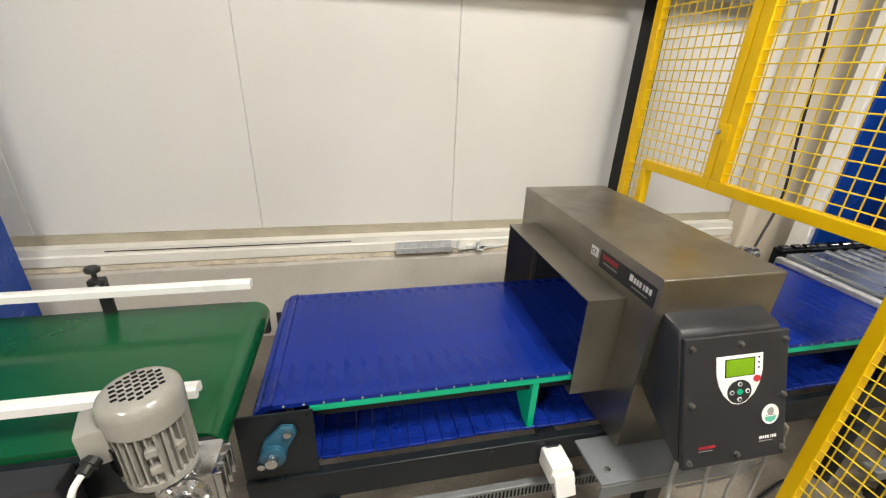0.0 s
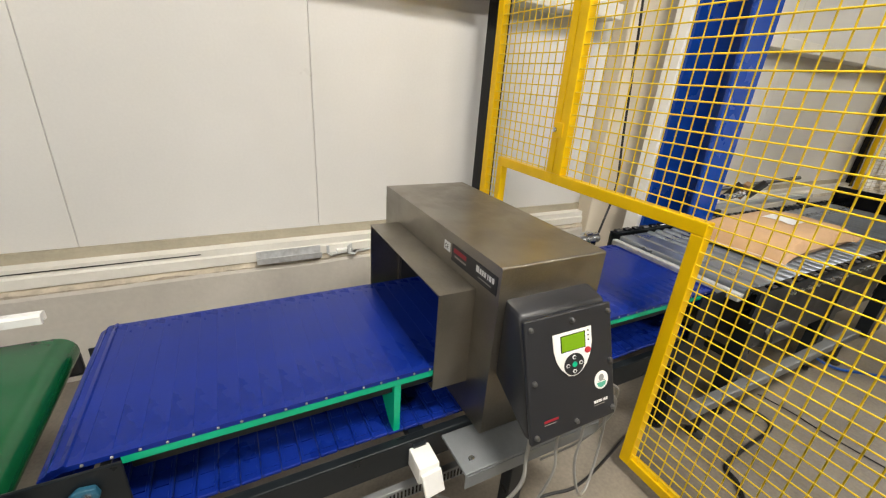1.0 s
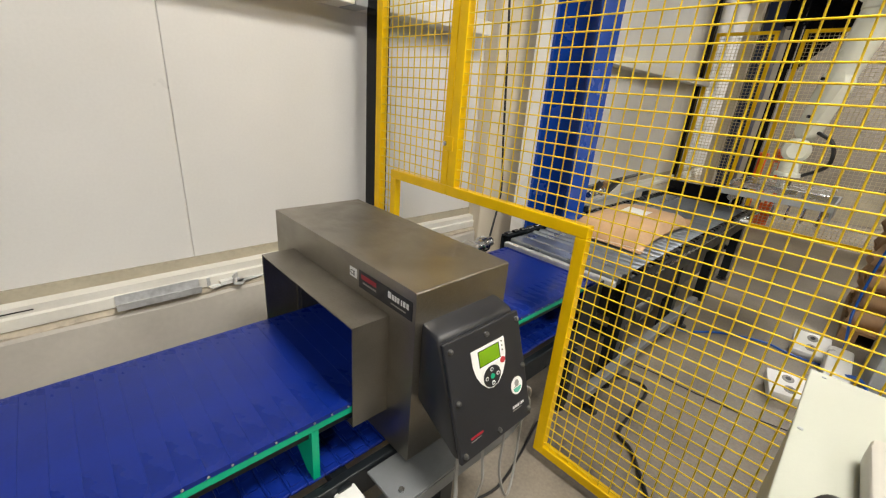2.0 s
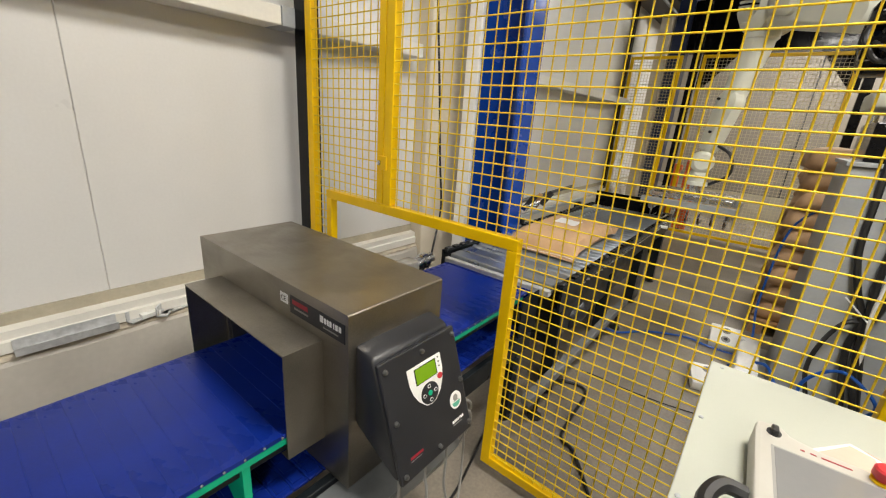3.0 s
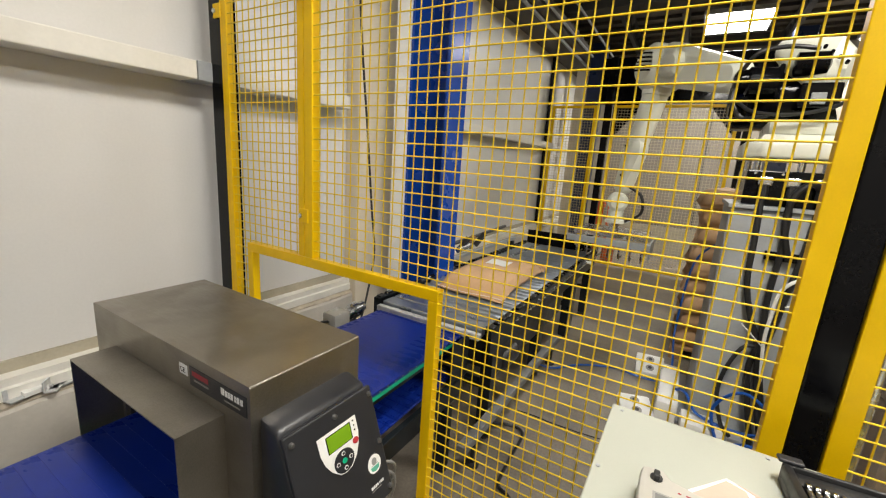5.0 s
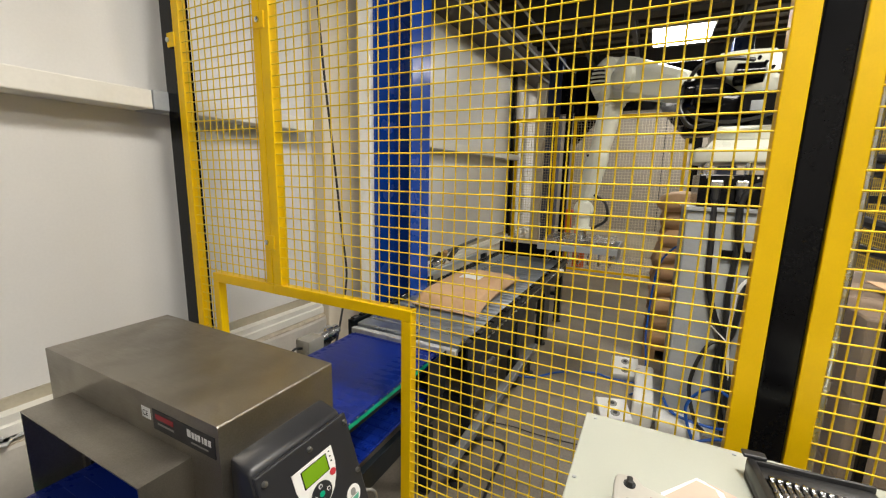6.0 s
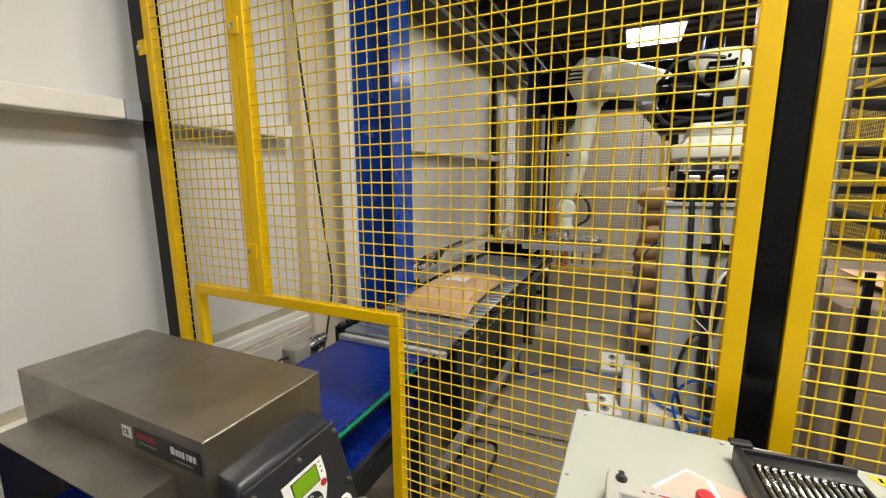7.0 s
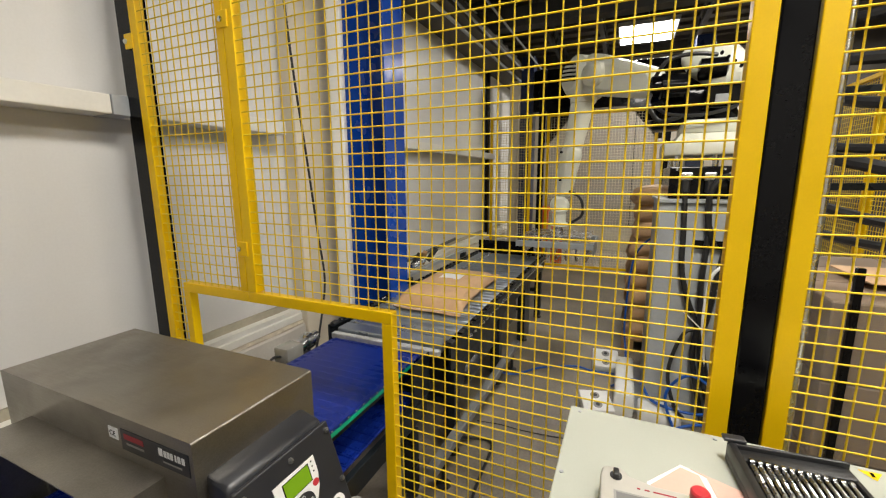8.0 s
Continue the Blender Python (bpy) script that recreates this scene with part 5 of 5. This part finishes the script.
case = on_pendant("case", prism([(0.0, 0.105), (0.03, 0.10), (0.035, 0.06), (0.012, 0.045), (0.0, 0.0), (0.0, -0.085), (-0.02, -0.112), (-0.30, -0.112), (-0.31, -0.10), (-0.31, 0.10), (-0.30, 0.11)], "z", -0.008, 0.042, 0.008), PENDANT, tp, "", True)
on_pendant("screen", box((-0.20, -0.075, 0.0421), (-0.045, 0.075, 0.0432)), SCREEN, case, "grey reflective screen")
on_pendant("bezel", box((-0.205, -0.08, 0.0415), (-0.04, 0.08, 0.0424)), GREYCABLE, case)
for i in range(2):
    for j in range(5):
        on_pendant("key", box((-0.235 - i * 0.026, 0.045 - j * 0.026, 0.0415), (-0.217 - i * 0.026, 0.066 - j * 0.026, 0.0445), 0.002, seg=1), PENDANT if j % 2 else BOXGREY, case)
on_pendant("mode_switch", rod((0.0, 0.074, 0.042), (0.0, 0.074, 0.045), 0.012, 18), BOXGREY, case)
on_pendant("mode_knob", box((-0.011, 0.068, 0.045), (0.011, 0.080, 0.056), 0.003), RUBBER, case, "black mode switch", True)
on_pendant("stop_collar", rod((-0.022, -0.075, 0.042), (-0.022, -0.075, 0.047), 0.0165, 20), YELLOW, case)
on_pendant("stop_button", turned([(0, 0.012), (0.004, 0.012), (0.006, 0.0175), (0.020, 0.0175), (0.0235, 0.0145), (0.0245, 0.0)], (-0.022, -0.075, 0.047), (-0.022, -0.075, 1), 24), REDKNOB, case, "red emergency stop button", True)
for k, w in enumerate((0.006, 0.009, 0.042)):
    on_pendant("red_mark", box((-0.0235, 0.035 - (0, 0.014, 0.03)[k] - w, 0.0421), (-0.020, 0.035 - (0, 0.014, 0.03)[k], 0.0426)), REDPRINT, case)
on_pendant("hand_strap", tube([(-0.19, 0.115, 0.03), (-0.20, 0.15, 0.035), (-0.25, 0.17, 0.03), (-0.31, 0.15, 0.02), (-0.36, 0.12, 0.0)], 0.014), RUBBER, tp, "black ribbed pendant cable", True)


def sheet(name, pts, z, mat, label, category):
    return solid(name, prism(pts, "z", z, z + 0.0006), mat, label, category)


paper = sheet("paper_sheet", [(1.400, 0.064), (1.357, -0.048), (1.10, -0.045), (1.10, 0.12), (1.318, 0.131)], CT + 0.0005, PAPER, "white printed sheet under the teach pendant", "paper sheet")
sheet("leaflet", [(1.390, 0.065), (1.378, 0.033), (1.14, -0.018), (1.14, 0.116), (1.311, 0.125)], CT + 0.0016, SALMON, "salmon printed leaflet on the cabinet", "leaflet")
sheet("leaflet", [(1.392, 0.048), (1.360, -0.040), (1.12, -0.040), (1.12, -0.025), (1.376, 0.020)], CT + 0.0016, SALMON, "narrow salmon leaflet on the cabinet", "leaflet")

TM = Matrix.Translation((1.295, -0.155, CT)) @ Matrix.Rotation(radians(5), 4, "Z")
tray = thing("tool_tray", (1.295, -0.155, CT), "black plastic tool tray holding a row of spanners", "tool tray")


def on_tray(name, bm, mat, parent, label="", smooth=False):
    bm.transform(TM)
    return part(name, bm, mat, parent, label, smooth)


bm = box((-0.20, -0.092, 0.001), (0.175, 0.115, 0.020), 0.004)
box((0.165, -0.092, 0.015), (0.175, 0.115, 0.046), 0.004, bm)
box((0.128, -0.089, 0.015), (0.168, 0.112, 0.036), 0.004, bm)
box((-0.20, -0.092, 0.015), (0.175, -0.082, 0.034), 0.004, bm)
box((-0.20, 0.098, 0.015), (0.175, 0.115, 0.046), 0.006, bm)
body = on_tray("tray_body", bm, RUBBER, tray, "", True)
for k in range(14):
    on_tray("divider", box((-0.19, 0.0935 - 0.0127 * k, 0.0205), (0.1275, 0.0955 - 0.0127 * k, 0.029), 0.0006, seg=1), RUBBER, body)
on_tray("corner_clip", box((0.168, 0.080, 0.046), (0.190, 0.122, 0.054), 0.003), BOXGREY, tray)
for k in range(13):
    y = 0.0885 - k * 0.0127
    L = 0.31 - k * 0.010
    x1 = 0.126 - 0.001 * k
    r = 0.0098 - 0.0002 * k
    bm = bmesh.new()
    tube([(x1 - 0.016, y, 0.039), (x1 - 0.045, y - 0.001, 0.037), (x1 - 0.075, y - 0.003, 0.032), (x1 - L * 0.6, y - 0.004, 0.029), (x1 - L + 0.02, y - 0.004, 0.029)], r * 0.58, 8, bm)
    join(bm, turned([(0, r * 0.55), (0.001, r * 0.98), (0.0045, r * 1.08), (0.008, r * 0.98), (0.009, r * 0.55)], (x1 - 0.010, y + 0.0045, 0.039), (x1 - 0.010, y - 1, 0.039), 16))
    box((x1 - L - 0.004, y - 0.004 - r * 0.7, 0.026), (x1 - L + 0.024, y - 0.004 + r * 0.7, 0.035), 0.002, bm)
    bm.transform(TM)
    solid("spanner", bm, CHROME, "chrome ring spanner in the black tray", "spanner", "spanner set", smooth=True)

# ---- far end of the cell ----
bf = thing("safety_fence", (7.6, 0.65, 0), "yellow framed mesh gate at the back of the cell", "safety fence", "far fences")
for y in (-0.19, 1.42):
    part("upright", box((7.58, y, 0.0), (7.62, y + 0.045, 2.6), 0.003), YELLOW, bf)
for z in (0.05, 2.56):
    part("rail", box((7.58, -0.144, z), (7.62, 1.419, z + 0.04), 0.003), YELLOW, bf)
part("wire_mesh", wire_mesh(-0.15, 1.43, 0.08, 2.57, 7.6, 0.045, 0.045, 0, 0, 0.0028), TANWIRE, bf, "pale wire mesh")
bg = thing("safety_fence", (7.6, 2.1, 0), "narrow yellow framed mesh panel by the wall", "safety fence", "far fences")
for y in (1.72, 2.40):
    part("upright", box((7.58, y, 0.0), (7.62, y + 0.045, 2.6), 0.003), YELLOW, bg)
for z in (0.05, 2.56):
    part("rail", box((7.58, 1.766, z), (7.62, 2.399, z + 0.04), 0.003), YELLOW, bg)
part("wire_mesh", wire_mesh(1.74, 2.43, 0.08, 2.57, 7.6, 0.045, 0.045, 0, 0, 0.0028), TANWIRE, bg, "pale wire mesh")
fence_post(1.50, 1.60, 7.55, 7.65, 3.3)
fence_post(2.46, 2.515, 7.5, 7.6, 3.35)
fence_post(-0.36, -0.26, 7.55, 7.65, 3.3)
gate = thing("gantry", (7.9, 0.6, 0), "black steel portal frame over the back gate", "portal frame", kind="structure")
part("beam", box((7.8, -0.6, 2.68), (8.1, 1.75, 3.35), 0.01), BLACK, gate)
part("post", box((7.8, 1.755, 0.0), (8.05, 1.97, 3.6), 0.01), NAVYDARK, gate, "dark navy post")
part("post", box((7.8, -0.85, 0.0), (8.05, -0.605, 3.6), 0.01), NAVYDARK, gate, "dark navy post")
part("gusset", prism([(1.49, 2.70), (1.49, 2.15), (1.42, 2.15), (0.98, 2.70)], "x", 7.66, 7.69), BLACK, gate)
part("gusset", prism([(-0.25, 2.70), (-0.25, 2.15), (-0.18, 2.15), (0.26, 2.70)], "x", 7.66, 7.69), BLACK, gate)
solid("cable_duct", box((8.4, 2.15, 0), (8.52, 2.33, SOFFIT - 0.002), 0.01), CLADDING, "beige upright cable duct", "cable duct", kind="structure")
solid("white_post", box((8.4, 2.03, 0), (8.5, 2.09, SOFFIT - 0.002), 0.006), CREAMTRIM, "white upright post", "post", kind="structure")
for k, y in enumerate((1.30, 1.58)):
    ob = thing("plastic_barrier", (8.0 + 0.12 * k, y, 0), "orange plastic barrier panel with a white label", "barrier", "orange barriers")
    x = 8.0 + 0.12 * k
    bm = box((x, y - 0.10, 0.02), (x + 0.05, y + 0.10, 0.34), 0.012)
    box((x, y - 0.12, 0.94), (x + 0.05, y + 0.10, 1.13 - 0.08 * k), 0.02, bm)
    for q in (-0.10, -0.03, 0.055):
        box((x, y + q, 0.05), (x + 0.05, y + q + 0.045, 0.95), 0.012, bm)
    for z in (0.3, 0.6):
        box((x + 0.005, y - 0.095, z), (x + 0.045, y + 0.095, z + 0.05), 0.01, bm)
    part("panel", bm, ORANGE, ob)
    part("label", box((x - 0.004, y - 0.06, 0.40), (x - 0.001, y + 0.05, 0.62)), PAPER, ob, "white label")
    part("foot", box((x - 0.12, y - 0.04, 0), (x + 0.17, y + 0.04, 0.03), 0.006), RUBBER, ob)
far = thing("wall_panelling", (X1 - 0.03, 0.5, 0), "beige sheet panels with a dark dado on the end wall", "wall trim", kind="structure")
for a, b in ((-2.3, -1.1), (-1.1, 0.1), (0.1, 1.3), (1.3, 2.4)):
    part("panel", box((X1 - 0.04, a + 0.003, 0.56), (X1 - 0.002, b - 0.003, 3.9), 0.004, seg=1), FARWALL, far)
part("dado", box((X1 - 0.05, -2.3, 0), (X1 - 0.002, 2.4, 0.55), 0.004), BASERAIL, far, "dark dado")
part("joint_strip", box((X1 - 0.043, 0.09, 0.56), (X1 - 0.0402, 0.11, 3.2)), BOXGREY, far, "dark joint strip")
solid("roof_girder", box((6.2, Y0, 3.55), (6.4, WALL, 3.8), 0.01), JOIST, "dark steel girder across the hall", "girder", kind="structure")

# ---- beyond the third fence panel ----
wp = thing("wrapped_pallet", (3.0, -1.15, 0), "pallet load of brown cartons in clear stretch film", "pallet load")
for k in range(3):
    part("bearer", box((2.45, -1.70 + k * 0.5, 0), (3.6, -1.60 + k * 0.5, 0.1)), WOOD, wp)
for k in range(6):
    part("board", box((2.45 + k * 0.2, -1.72, 0.1), (2.57 + k * 0.2, -0.55, 0.12)), WOOD, wp)
CARTON = material("dull_carton", (0.20, 0.14, 0.095), 0.7, vary=0.12, scale=4, spread=0.1)
for i in range(3):
    for j in range(2):
        for k in range(3):
            part("carton", box((2.46 + 0.38 * i, -1.70 + 0.58 * j, 0.122 + k * 0.33), (2.835 + 0.38 * i, -1.125 + 0.58 * j, 0.447 + k * 0.33), 0.006, seg=1), CARTON, wp)
bm = bmesh.new()
g = []
for i in range(49):
    a = 2 * math.pi * i / 48
    c, s = math.cos(a), math.sin(a)
    q = max(abs(c), abs(s))
    row_ = []
    for k in range(15):
        w = 0.02 * noise.noise((c * 6, s * 6, k * 0.8)) + 0.02 * abs(math.sin(a * 11 + k * 0.9))
        row_.append(bm.verts.new((3.03 + (0.585 + w) * c / q, -1.12 + (0.60 + w) * s / q, 0.08 + k * 0.075)))
    g.append(row_)
for a, b in zip(g, g[1:]):
    for k in range(14):
        bm.faces.new((a[k], a[k + 1], b[k + 1], b[k]))
part("stretch_film", bm, FILM, wp, "creased clear stretch film", True)
solid("paper_sheet", box((2.7, -1.3, 1.135), (3.1, -0.75, 1.14)), KRAFT, "brown paper sheet on the wrapped load", "paper sheet")
solid("black_post", box((2.41, -0.605, 0), (2.435, -0.58, 1.25), 0.003), BLACK, "black upright post in the cell", "post")
for k in range(7):
    z = (1.30, 1.42, 1.66, 1.72, 1.95, 2.1, 2.3)[k]
    d = [random.uniform(-0.12, 0.12) for _ in range(6)]
    solid("hose", tube([(3.42, -0.66, z + 0.1 + d[0]), (3.1 + d[1], -0.70, z + 0.05 * d[2]), (2.75 + d[3], -1.1 + d[1], z - 0.06 + d[4] * 0.5), (2.9 + d[5], -1.7, z + 0.1 + d[2]), (3.43, -2.2, z + 0.2)], 0.022 + 0.004 * (k % 3)), RUBBER, "thick black hose of the robot supply", "hose", "robot hoses", smooth=True)
rack = thing("hose_rack", (3.45, -1.4, 0), "dark steel rack carrying the hoses", "rack")
part("post", box((3.40, -0.68, 0), (3.46, -0.62, 2.6), 0.004), DARKFRAME, rack)
part("post", box((3.40, -2.26, 0), (3.46, -2.20, 2.6), 0.004), DARKFRAME, rack)
for z in (1.5, 2.0, 2.5):
    part("bar", box((3.40, -2.2, z), (3.46, -0.68, z + 0.04), 0.003), DARKFRAME, rack)
solid("conduit", rod((1.78, -0.232, 0.3), (1.78, -0.232, 2.55), 0.012, 10), BRIGHT, "bright steel conduit along the fence upright", "conduit", smooth=True)
for x0, x1 in ((3.6, 5.55), (5.6, 7.55)):
    y = -1.85
    f = thing("safety_fence", (x0, y, 0), "yellow mesh fence along the far side of the cell", "safety fence", "far fences")
    for x in (x0, x1 - 0.04):
        part("upright", box((x, y - 0.02, 0.0), (x + 0.04, y + 0.02, 2.5), 0.003), YELLOW, f)
    for z in (0.05, 2.46):
        part("rail", box((x0 + 0.041, y - 0.02, z), (x1 - 0.041, y + 0.02, z + 0.04), 0.003), YELLOW, f)
    part("wire_mesh", wire_mesh(x0 + 0.03, x1 - 0.03, 0.08, 2.47, y, 0.045, 0.045, 0, 0, 0.003, "x"), WIREYELLOW, f)
